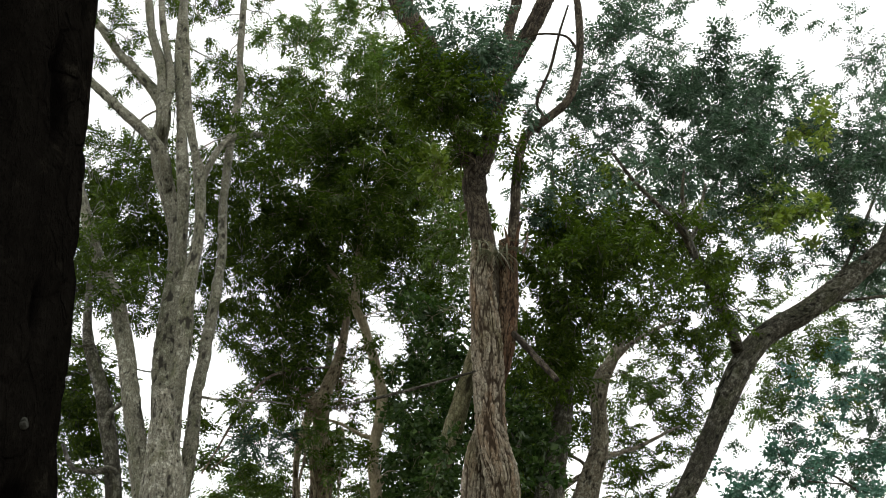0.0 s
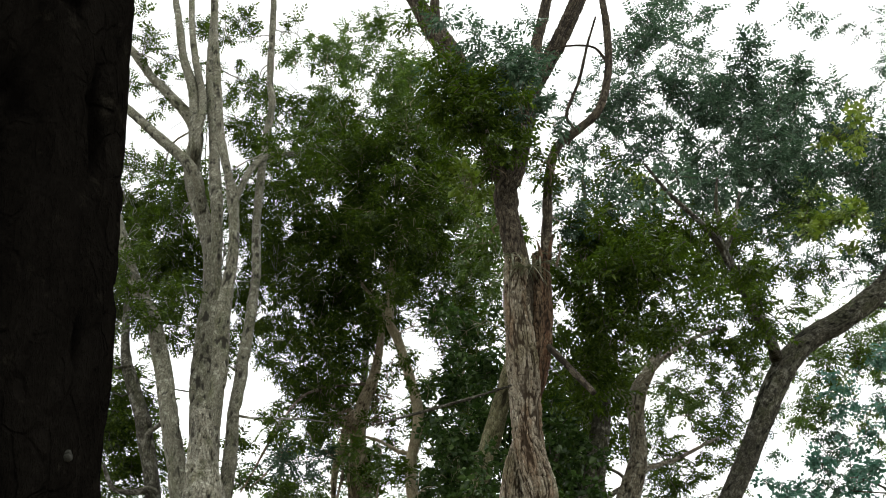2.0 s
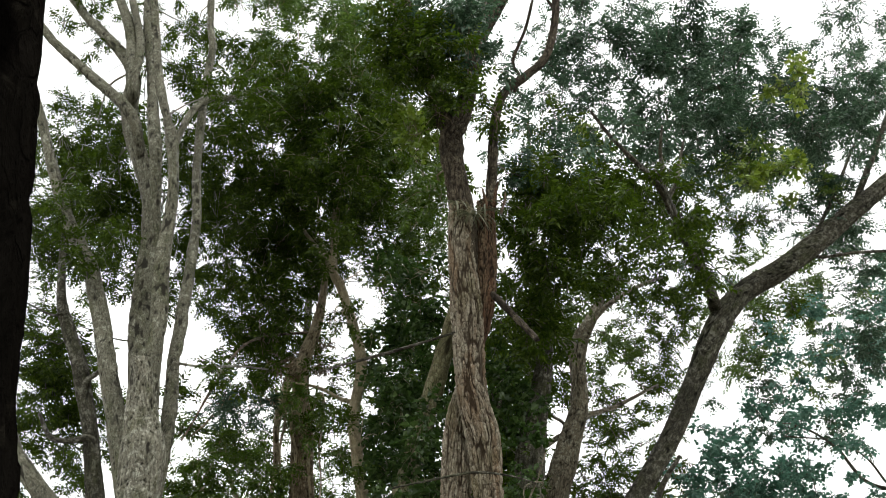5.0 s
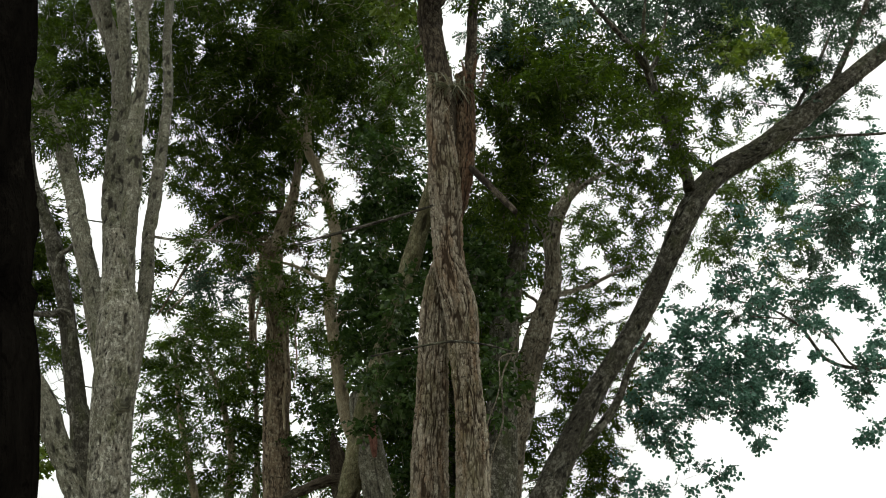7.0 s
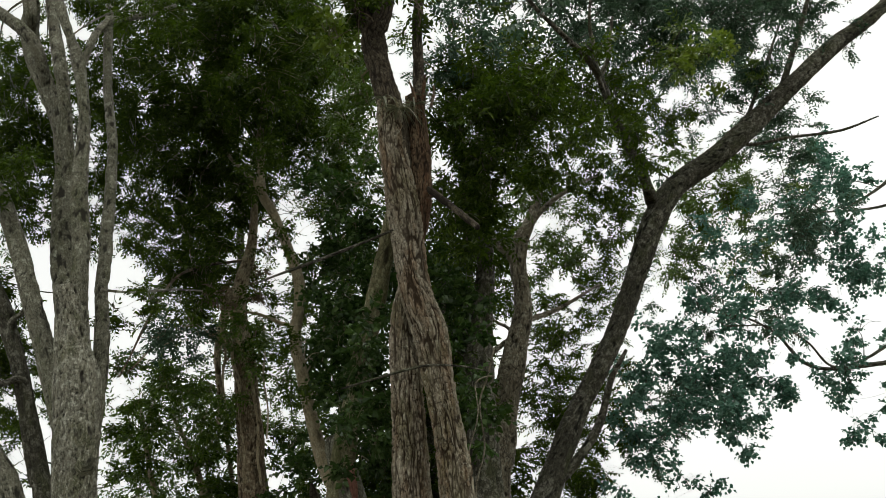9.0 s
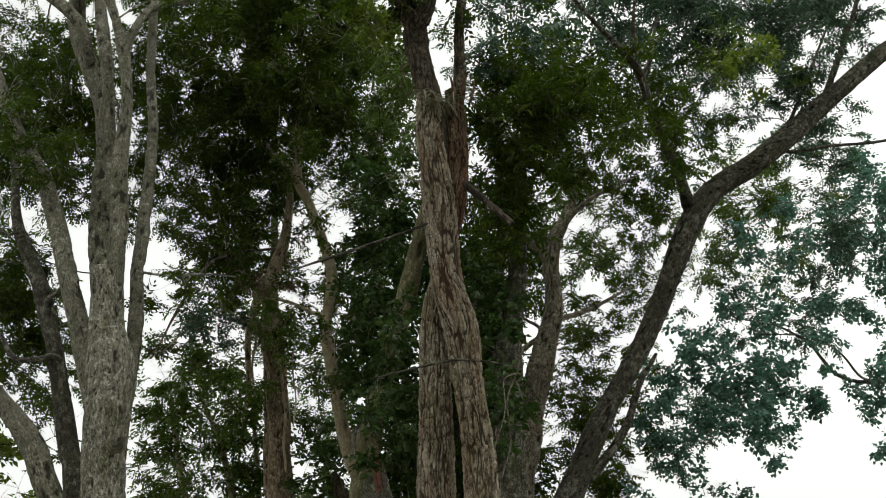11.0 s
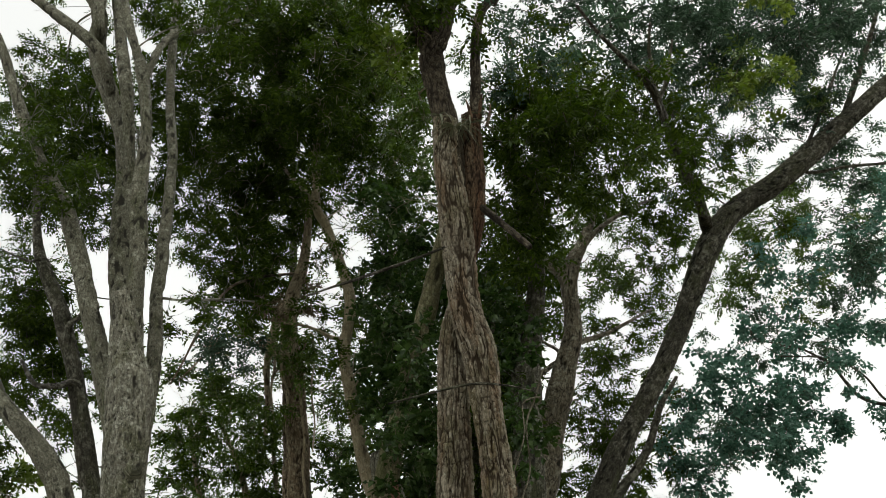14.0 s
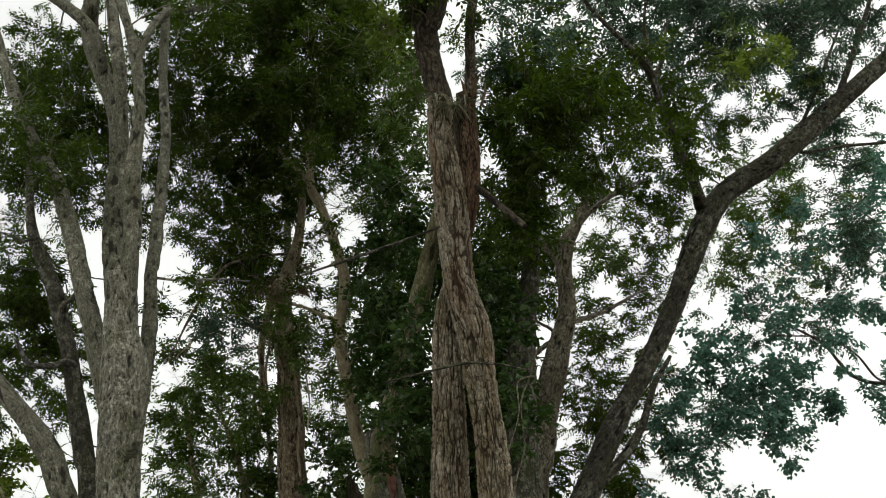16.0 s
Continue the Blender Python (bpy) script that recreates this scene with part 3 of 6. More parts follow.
limbs.append(("splinter", [(0.70, 7.90, 5.44, 0.015), (0.74, 7.90, 5.57, 0.010), (0.75, 7.90, 5.65, 0.005)]))
# Not a real limb: dark filler for the shaded slit beside the broken stem.
limbs.append(("limb", [(0.447, 8.130, 4.582, 0.029), (0.463, 8.130, 4.945, 0.048), (0.474, 8.130, 5.266, 0.054), (0.486, 8.130, 5.540, 0.040)]))
clumps += [
    ((0.24, 8.21, 7.82), (0.48, 0.45, 0.34), 0.93, 2),
    ((-0.02, 7.91, 7.24), (0.42, 0.45, 0.31), 0.90, 0),
    ((0.46, 8.18, 7.42), (0.25, 0.45, 0.39), 0.85, 2),
    ((-0.24, 7.83, 7.45), (0.35, 0.45, 0.34), 0.80, 0),
    ((0.09, 8.59, 7.22), (0.41, 0.45, 0.43), 0.90, 0),
    ((0.84, 8.53, 7.31), (0.22, 0.45, 0.22), 0.60, 2),
    ((0.17, 8.24, 6.68), (0.18, 0.45, 0.27), 0.30, 0),
    ((0.09, 8.02, 7.18), (0.42, 0.45, 0.48), 0.90, 0),
]
clumps += [
    ((-0.51, 8.57, 8.49), (0.31, 0.45, 0.30), 0.30, 0),
    ((0.56, 8.27, 8.04), (0.30, 0.45, 0.29), 0.60, 2),
    ((0.06, 8.94, 6.11), (0.37, 0.45, 0.16), 0.40, 1),
    ((0.95, 8.91, 6.28), (0.29, 0.45, 0.21), 0.40, 0),
    ((-0.08, 8.36, 7.69), (0.37, 0.45, 0.43), 0.93, 2),
    ((0.08, 7.91, 6.95), (0.34, 0.45, 0.37), 0.93, 0),
    ((0.34, 7.91, 7.53), (0.30, 0.45, 0.33), 0.93, 2),
    ((-0.14, 8.29, 8.13), (0.30, 0.45, 0.29), 0.50, 2),
]
clumps += [
    ((0.51, 7.81, 6.97), (0.18, 0.45, 0.40), 0.60, 0),
    ((0.69, 7.92, 6.55), (0.16, 0.45, 0.26), 0.20, 0),
]
clumps += [
    ((-0.06, 8.90, 6.79), (0.09, 0.40, 0.14), 0.35, 3),
    ((-0.15, 9.00, 6.95), (0.11, 0.40, 0.10), 0.25, 3),
    ((0.16, 9.20, 6.29), (0.23, 0.40, 0.18), 0.50, 1),
    ((-0.01, 9.30, 6.61), (0.21, 0.40, 0.18), 0.45, 1),
]
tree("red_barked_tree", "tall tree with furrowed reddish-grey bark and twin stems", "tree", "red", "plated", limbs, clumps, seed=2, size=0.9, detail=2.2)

# pale barked tree
limbs, clumps = [], []
limbs.append(("trunk", [(-2.400, 8.600, -0.150, 0.270), (-2.420, 8.600, 1.230, 0.185), (-2.440, 8.600, 2.020, 0.160), (-2.455, 8.600, 2.700, 0.170), (-2.440, 8.600, 3.230, 0.180), (-2.430, 8.600, 3.570, 0.190), (-2.470, 8.600, 3.800, 0.152), (-2.500, 8.600, 4.080, 0.120), (-2.530, 8.600, 4.400, 0.098)]))
limbs.append(("stem", [(-2.46, 8.80, 3.40, 0.149), (-2.59, 9.03, 3.95, 0.131), (-2.73, 9.26, 4.56, 0.104), (-2.80, 9.37, 4.88, 0.104), (-2.84, 9.48, 5.22, 0.110), (-2.86, 9.60, 5.58, 0.107), (-2.88, 9.72, 5.95, 0.100), (-2.93, 9.83, 6.33, 0.100), (-3.01, 9.94, 6.74, 0.102), (-3.17, 10.06, 7.16, 0.098), (-3.35, 10.18, 7.61, 0.091), (-3.46, 10.29, 8.07, 0.096), (-3.48, 10.40, 8.50, 0.088), (-3.69, 10.51, 8.95, 0.072), (-4.24, 10.70, 9.62, 0.060), (-4.72, 10.86, 10.28, 0.054), (-5.24, 11.00, 10.70, 0.039)]))
limbs.append(("stem", [(-3.35, 10.00, 8.16, 0.061), (-3.62, 10.46, 9.27, 0.062), (-3.91, 10.76, 10.03, 0.057), (-4.18, 11.11, 10.99, 0.052), (-4.54, 11.50, 12.17, 0.038)]))
limbs.append(("stem", [(-3.34, 10.00, 8.28, 0.047), (-3.42, 10.31, 8.99, 0.050), (-3.74, 10.73, 10.01, 0.049), (-4.01, 11.14, 11.11, 0.044), (-4.20, 11.50, 12.16, 0.034)]))
limbs.append(("stem", [(-2.87, 9.64, 5.70, 0.050), (-2.84, 9.66, 6.17, 0.055), (-2.89, 9.68, 6.89, 0.062), (-2.97, 9.77, 7.37, 0.068), (-3.09, 10.00, 7.88, 0.067), (-3.20, 10.22, 8.42, 0.066), (-3.47, 10.66, 9.59, 0.063), (-3.65, 11.10, 10.88, 0.060), (-3.86, 11.50, 12.16, 0.043)]))
limbs.append(("limb", [(-3.26, 9.80, 7.63, 0.065), (-3.87, 10.02, 8.33, 0.058), (-4.44, 10.21, 8.94, 0.053), (-4.91, 10.37, 9.56, 0.040), (-5.39, 10.50, 9.93, 0.030)]))
limbs.append(("stem", [(-2.41, 8.60, 3.46, 0.088), (-2.46, 8.71, 3.98, 0.086), (-2.48, 8.79, 4.42, 0.076), (-2.48, 8.84, 4.71, 0.077), (-2.49, 8.90, 5.01, 0.079), (-2.52, 8.95, 5.32, 0.075), (-2.53, 9.00, 5.64, 0.070), (-2.52, 9.06, 5.98, 0.063), (-2.52, 9.11, 6.33, 0.058), (-2.56, 9.16, 6.68, 0.057), (-2.62, 9.21, 7.02, 0.067), (-2.70, 9.25, 7.29, 0.049), (-2.82, 9.31, 7.72, 0.047), (-2.95, 9.40, 8.43, 0.046), (-3.08, 9.49, 9.23, 0.041), (-3.22, 9.60, 10.18, 0.028)]))
limbs.append(("limb", [(-2.67, 9.50, 7.09, 0.047), (-2.63, 9.64, 7.37, 0.041), (-2.59, 9.77, 7.63, 0.042), (-2.47, 9.92, 7.89, 0.043), (-2.32, 10.04, 7.99, 0.040), (-2.12, 10.19, 8.11, 0.034), (-1.85, 10.40, 8.35, 0.021)]))
limbs.append(("stem", [(-2.35, 8.50, 2.84, 0.070), (-2.32, 8.71, 3.36, 0.069), (-2.31, 8.85, 3.76, 0.066), (-2.34, 9.01, 4.21, 0.063), (-2.37, 9.10, 4.51, 0.062), (-2.36, 9.20, 4.83, 0.061), (-2.37, 9.30, 5.15, 0.059), (-2.36, 9.39, 5.50, 0.052), (-2.37, 9.49, 5.85, 0.053), (-2.38, 9.59, 6.22, 0.049), (-2.43, 9.68, 6.61, 0.047), (-2.47, 9.78, 7.01, 0.045), (-2.49, 9.87, 7.43, 0.046), (-2.50, 9.97, 7.86, 0.043), (-2.50, 10.08, 8.41, 0.045), (-2.49, 10.16, 8.79, 0.045), (-2.57, 10.26, 9.29, 0.043), (-2.64, 10.45, 10.34, 0.041), (-2.71, 10.60, 11.25, 0.031)]))
limbs.append(("limb", [(-2.39, 8.60, 2.81, 0.101), (-2.58, 8.75, 3.27, 0.105), (-2.74, 8.89, 3.75, 0.094), (-2.91, 9.03, 4.26, 0.084), (-3.14, 9.22, 5.00, 0.083), (-3.36, 9.36, 5.61, 0.078), (-3.70, 9.51, 6.19, 0.066), (-4.02, 9.67, 6.95, 0.057), (-4.33, 9.83, 7.76, 0.050), (-4.75, 10.00, 8.65, 0.039)]))
limbs.append(("limb", [(-2.650, 8.600, 2.040, 0.111), (-2.800, 8.600, 2.360, 0.098), (-2.938, 8.600, 2.655, 0.095), (-3.012, 8.650, 2.846, 0.096), (-3.183, 8.720, 3.098, 0.088), (-3.352, 8.800, 3.289, 0.079), (-3.523, 8.900, 3.465, 0.075), (-3.730, 9.000, 3.725, 0.071), (-3.970, 9.080, 4.350, 0.046), (-4.190, 9.200, 5.070, 0.032)]))
limbs.append(("twig", [(-2.35, 9.00, 4.48, 0.013), (-2.10, 9.12, 4.47, 0.012), (-1.77, 9.28, 4.51, 0.011), (-1.52, 9.40, 4.51, 0.007)]))
clumps += [
    ((-4.28, 10.56, 10.16), (0.58, 0.45, 0.42), 0.50, 0),
    ((-3.07, 10.44, 9.97), (0.48, 0.45, 0.51), 0.40, 0),
    ((-2.90, 10.71, 9.48), (0.43, 0.45, 0.56), 0.50, 0),
    ((-3.55, 10.49, 9.46), (0.38, 0.45, 0.41), 0.25, 0),
    ((-4.25, 10.41, 9.32), (0.28, 0.45, 0.36), 0.30, 0),
    ((-2.32, 10.71, 10.27), (0.39, 0.45, 0.38), 0.30, 0),
    ((-4.29, 11.58, 8.53), (0.74, 0.45, 0.53), 0.85, 0),
    ((-4.35, 11.47, 7.79), (0.52, 0.45, 0.56), 0.75, 0),
]
clumps += [
    ((-3.94, 11.44, 7.28), (0.65, 0.45, 0.46), 0.60, 0),
    ((-3.00, 10.95, 8.89), (0.43, 0.45, 0.46), 0.60, 0),
    ((-3.05, 11.23, 7.95), (0.38, 0.45, 0.51), 0.50, 0),
    ((-3.73, 11.00, 7.50), (0.46, 0.45, 0.44), 0.70, 0),
    ((-2.62, 10.91, 8.02), (0.28, 0.45, 0.45), 0.60, 0),
    ((-4.09, 11.43, 7.46), (0.54, 0.45, 0.70), 0.65, 0),
    ((-4.56, 11.71, 6.98), (0.50, 0.45, 0.67), 0.65, 0),
    ((-4.18, 12.19, 8.44), (0.58, 0.45, 0.48), 0.70, 0),
]
clumps += [
    ((-2.52, 11.51, 7.02), (0.41, 0.45, 0.71), 0.70, 0),
    ((-3.34, 11.94, 7.96), (0.57, 0.45, 0.74), 0.70, 0),
    ((-2.59, 11.64, 8.04), (0.42, 0.45, 0.55), 0.70, 0),
    ((-3.24, 11.62, 6.47), (0.54, 0.45, 0.61), 0.60, 0),
    ((-2.12, 9.81, 4.59), (0.24, 0.45, 0.10), 0.50, 0),
    ((-2.35, 9.51, 4.45), (0.18, 0.45, 0.24), 0.50, 0),
    ((-1.75, 9.09, 4.42), (0.27, 0.45, 0.14), 0.40, 0),
    ((-2.04, 9.10, 7.43), (0.30, 0.45, 0.22), 0.80, 0),
]
clumps += [
    ((-1.87, 9.74, 7.88), (0.32, 0.45, 0.23), 0.80, 0),
]
clumps += [
    ((-3.67, 9.20, 6.54), (0.28, 0.40, 0.18), 0.34, 0),
    ((-3.36, 9.00, 5.90), (0.26, 0.40, 0.20), 0.34, 0),
    ((-3.82, 9.30, 7.04), (0.25, 0.40, 0.16), 0.34, 0),
    ((-3.18, 9.00, 5.62), (0.23, 0.40, 0.20), 0.34, 0),
    ((-3.52, 9.00, 5.55), (0.23, 0.40, 0.20), 0.34, 0),
    ((-3.00, 9.00, 5.75), (0.17, 0.40, 0.17), 0.34, 0),
]
clumps += [
    ((-3.01, 11.20, 6.86), (0.18, 0.40, 0.32), 0.60, 0),
    ((-2.95, 11.20, 6.12), (0.17, 0.40, 0.31), 0.50, 0),
    ((-3.69, 11.20, 6.18), (0.20, 0.40, 0.28), 0.50, 0),
    ((-3.17, 11.40, 5.72), (0.14, 0.40, 0.21), 0.35, 0),
]
clumps += [
    ((-3.15, 12.00, 9.30), (0.37, 0.40, 0.49), 0.70, 0),
    ((-3.13, 12.00, 8.33), (0.32, 0.40, 0.47), 0.70, 0),
    ((-3.28, 12.50, 7.67), (0.28, 0.40, 0.48), 0.55, 0),
    ((-3.63, 9.10, 6.21), (0.18, 0.40, 0.22), 0.35, 0),
    ((-3.37, 9.00, 5.66), (0.16, 0.40, 0.21), 0.35, 0),
]
clumps += [
    ((-4.49, 12.00, 11.45), (0.65, 0.40, 0.55), 0.35, 0),
    ((-3.57, 12.00, 11.09), (0.54, 0.40, 0.63), 0.40, 0),
    ((-4.64, 12.00, 10.50), (0.36, 0.40, 0.54), 0.30, 0),
    ((-3.15, 12.00, 10.15), (0.34, 0.40, 0.52), 0.40, 0),
]
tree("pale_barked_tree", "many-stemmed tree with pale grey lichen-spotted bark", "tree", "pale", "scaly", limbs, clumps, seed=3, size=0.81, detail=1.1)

# arching tree
limbs, clumps = [], []
limbs.append(("trunk", [(1.16, 11.00, -0.15, 0.254), (1.16, 11.00, 1.08, 0.195), (1.48, 11.15, 1.99, 0.157), (1.58, 11.18, 2.18, 0.149), (1.81, 11.25, 2.59, 0.139), (2.19, 11.36, 3.23, 0.120), (2.58, 11.44, 3.76, 0.116), (3.00, 11.54, 4.39, 0.119), (3.36, 11.63, 5.05, 0.129), (3.69, 11.70, 5.63, 0.149), (4.08, 11.77, 6.07, 0.141), (4.67, 11.84, 6.42, 0.136), (5.20, 11.91, 6.81, 0.138), (5.84, 12.00, 7.31, 0.126), (6.77, 12.11, 8.02, 0.113), (7.88, 12.24, 8.77, 0.092), (9.24, 12.40, 10.09, 0.063)]))
limbs.append(("limb", [(3.699, 11.750, 5.849, 0.080), (3.273, 10.600, 5.792, 0.056), (2.832, 9.500, 5.650, 0.048), (2.449, 8.500, 5.514, 0.040), (2.147, 7.700, 5.386, 0.034), (1.965, 7.200, 5.273, 0.032), (1.828, 7.000, 5.315, 0.025), (1.648, 6.800, 5.377, 0.020), (1.455, 6.600, 5.457, 0.015), (1.275, 6.400, 5.574, 0.011)]))
limbs.append(("limb", [(1.984, 7.250, 5.264, 0.023), (1.978, 7.200, 5.501, 0.021), (1.952, 7.100, 5.621, 0.016), (1.965, 7.000, 5.788, 0.009)]))
limbs.append(("limb", [(2.044, 7.400, 5.294, 0.024), (2.110, 7.300, 5.423, 0.021), (2.157, 7.300, 5.603, 0.017), (2.217, 7.300, 5.811, 0.010)]))
limbs.append(("limb", [(5.28, 12.20, 6.74, 0.027), (5.46, 12.22, 6.73, 0.023), (5.88, 12.26, 6.80, 0.021), (6.70, 12.34, 6.87, 0.019), (7.34, 12.40, 7.06, 0.012)]))
limbs.append(("limb", [(1.86, 11.60, 2.53, 0.065), (2.15, 11.66, 2.75, 0.059), (2.38, 11.71, 2.98, 0.053), (2.58, 11.76, 3.25, 0.047), (2.80, 11.84, 3.70, 0.034), (3.06, 11.90, 4.05, 0.021)]))
limbs.append(("limb", [(6.00, 12.30, 7.50, 0.047), (6.18, 12.22, 7.89, 0.043), (6.45, 12.11, 8.44, 0.035), (6.69, 12.00, 8.99, 0.028)]))
limbs.append(("limb", [(5.19, 12.20, 6.79, 0.030), (5.74, 12.20, 7.71, 0.027), (6.07, 12.20, 8.31, 0.020), (6.39, 12.20, 8.85, 0.012)]))
clumps += [
    ((1.87, 9.73, 8.80), (0.39, 0.45, 0.51), 0.69, 2),
    ((2.21, 9.57, 9.10), (0.52, 0.45, 0.51), 0.74, 2),
    ((2.80, 10.15, 9.89), (0.56, 0.45, 0.36), 0.64, 2),
    ((3.66, 10.10, 9.94), (0.65, 0.45, 0.23), 0.42, 2),
    ((2.05, 9.80, 8.41), (0.60, 0.45, 0.42), 0.80, 2),
    ((1.35, 9.38, 7.46), (0.44, 0.45, 0.39), 0.35, 2),
    ((1.71, 9.58, 7.69), (0.49, 0.45, 0.48), 0.62, 2),
    ((2.20, 9.57, 7.46), (0.57, 0.45, 0.40), 0.60, 2),
]
clumps += [
    ((2.76, 9.54, 8.03), (0.58, 0.45, 0.49), 0.93, 2),
    ((3.17, 9.56, 8.60), (0.51, 0.45, 0.41), 0.90, 2),
    ((3.83, 10.13, 8.67), (0.53, 0.45, 0.43), 0.90, 2),
    ((3.28, 9.48, 7.66), (0.65, 0.45, 0.40), 0.82, 2),
    ((2.63, 9.40, 7.07), (0.55, 0.45, 0.35), 0.72, 2),
    ((4.61, 11.19, 9.15), (0.54, 0.45, 0.48), 0.71, 2),
    ((4.43, 10.86, 8.17), (0.83, 0.45, 0.45), 0.82, 2),
    ((5.25, 11.24, 8.78), (0.58, 0.45, 0.47), 0.80, 2),
]
clumps += [
    ((5.44, 10.71, 8.29), (0.46, 0.45, 0.54), 0.85, 2),
    ((5.24, 11.16, 8.05), (0.66, 0.45, 0.37), 0.85, 2),
    ((3.91, 10.94, 7.84), (0.73, 0.45, 0.45), 0.78, 2),
    ((3.32, 11.06, 7.47), (0.55, 0.45, 0.36), 0.58, 2),
    ((2.91, 11.02, 7.02), (0.54, 0.45, 0.44), 0.85, 0),
    ((3.29, 10.79, 6.61), (0.43, 0.45, 0.34), 0.69, 0),
    ((3.25, 10.43, 5.92), (0.33, 0.45, 0.40), 0.58, 0),
    ((4.70, 10.54, 8.47), (0.33, 0.45, 0.18), 0.45, 3),
]
clumps += [
    ((2.61, 11.14, 10.78), (0.51, 0.45, 0.30), 0.53, 2),
    ((4.67, 12.36, 7.91), (0.51, 0.45, 0.30), 0.53, 2),
    ((5.44, 12.38, 7.91), (0.71, 0.45, 0.35), 0.40, 2),
    ((5.80, 11.85, 7.82), (0.49, 0.45, 0.48), 0.69, 2),
    ((4.60, 12.14, 6.55), (0.43, 0.45, 0.28), 0.69, 1),
    ((4.98, 12.27, 7.30), (0.89, 0.45, 0.14), 0.37, 2),
    ((6.38, 12.13, 10.51), (0.65, 0.45, 0.63), 0.32, 2),
    ((6.21, 12.28, 11.15), (0.44, 0.45, 0.43), 0.21, 2),
]
clumps += [
    ((6.22, 12.03, 9.70), (0.42, 0.45, 0.31), 0.48, 2),
    ((6.68, 12.14, 8.68), (0.61, 0.51, 0.90), 0.74, 2),
    ((7.05, 12.17, 10.44), (0.65, 0.50, 0.84), 0.42, 2),
    ((5.46, 11.79, 11.30), (0.65, 0.45, 0.21), 0.21, 2),
    ((4.58, 11.81, 7.74), (0.44, 0.45, 0.36), 0.17, 3),
    ((2.41, 12.05, 8.42), (0.25, 0.45, 0.20), 0.53, 3),
    ((3.81, 12.85, 7.97), (0.63, 0.45, 0.51), 0.80, 0),
    ((4.40, 12.75, 8.28), (0.74, 0.45, 0.46), 0.65, 2),
]
clumps += [
    ((5.27, 12.18, 8.26), (0.81, 0.45, 0.40), 0.80, 2),
    ((5.87, 12.26, 7.51), (0.50, 0.45, 0.58), 0.65, 2),
    ((3.46, 12.32, 6.70), (0.58, 0.45, 0.48), 0.70, 0),
    ((4.42, 12.90, 7.54), (0.52, 0.45, 0.51), 0.55, 0),
    ((2.81, 12.20, 6.49), (0.48, 0.45, 0.47), 0.52, 0),
    ((4.09, 9.19, 7.59), (0.29, 0.45, 0.15), 0.45, 3),
    ((2.84, 10.54, 8.09), (0.44, 0.45, 0.30), 0.54, 2),
    ((3.33, 10.40, 7.89), (0.51, 0.45, 0.33), 0.41, 2),
]
clumps += [
    ((3.82, 10.25, 7.84), (0.51, 0.45, 0.33), 0.41, 2),
    ((4.32, 10.37, 7.81), (0.51, 0.45, 0.33), 0.40, 2),
    ((3.54, 10.40, 7.53), (0.51, 0.45, 0.22), 0.37, 2),
    ((4.83, 10.25, 7.55), (0.42, 0.45, 0.33), 0.48, 2),
    ((3.87, 10.56, 7.42), (0.21, 0.45, 0.17), 0.28, 1),
    ((2.70, 9.50, 5.90), (0.30, 0.45, 0.27), 0.35, 0),
]
clumps += [
    ((2.40, 9.28, 6.26), (0.38, 0.45, 0.30), 0.45, 0),
    ((2.63, 8.85, 5.21), (0.28, 0.45, 0.20), 0.30, 0),
    ((2.09, 9.31, 6.74), (0.39, 0.45, 0.27), 0.45, 2),
    ((6.19, 12.97, 6.82), (0.61, 0.45, 0.50), 0.60, 2),
    ((6.08, 12.42, 5.76), (0.43, 0.45, 0.56), 0.60, 2),
    ((5.65, 12.73, 5.51), (0.58, 0.45, 0.38), 0.50, 2),
    ((5.14, 12.96, 6.03), (0.45, 0.45, 0.35), 0.40, 0),
]
clumps += [
    ((2.70, 9.00, 5.48), (0.25, 0.40, 0.28), 0.40, 0),
    ((2.12, 7.60, 5.23), (0.22, 0.40, 0.19), 0.35, 0),
    ((1.72, 6.80, 5.28), (0.26, 0.40, 0.17), 0.45, 0),
    ((3.13, 10.20, 5.56), (0.25, 0.40, 0.22), 0.45, 0),
    ((1.46, 6.60, 5.46), (0.26, 0.40, 0.17), 0.35, 2),
]
clumps += [
    ((3.40, 9.30, 6.62), (0.25, 0.40, 0.15), 0.40, 1),
    ((3.81, 9.60, 6.56), (0.32, 0.40, 0.17), 0.40, 1),
    ((3.46, 9.40, 6.44), (0.22, 0.40, 0.14), 0.24, 3),
    ((4.01, 9.60, 6.79), (0.19, 0.40, 0.12), 0.21, 3),
    ((5.39, 11.60, 7.41), (0.32, 0.40, 0.17), 0.40, 1),
]
tree("arching_tree", "dark-barked tree with a long arching trunk and blue-green leaves", "tree", "dark", "scaly", limbs, clumps, seed=4, size=0.9, detail=0.75)

# forked tree
limbs, clumps = [], []
limbs.append(("trunk", [(1.020, 12.000, -0.150, 0.270), (1.080, 12.020, 1.200, 0.230), (1.249, 12.040, 2.671, 0.209), (1.350, 12.051, 2.984, 0.196), (1.440, 12.061, 3.304, 0.184), (1.567, 12.072, 3.698, 0.164), (1.667, 12.083, 3.965, 0.152), (1.777, 12.093, 4.307, 0.136), (1.904, 12.104, 4.656, 0.116), (1.948, 12.115, 4.946, 0.110), (1.950, 12.125, 5.245, 0.107), (1.979, 12.136, 5.471, 0.104), (2.049, 12.147, 5.683, 0.098), (2.158, 12.157, 5.849, 0.080), (2.256, 12.168, 6.040, 0.066), (2.354, 12.179, 6.219, 0.052), (2.439, 12.189, 6.408, 0.037), (2.517, 12.200, 6.649, 0.022)]))
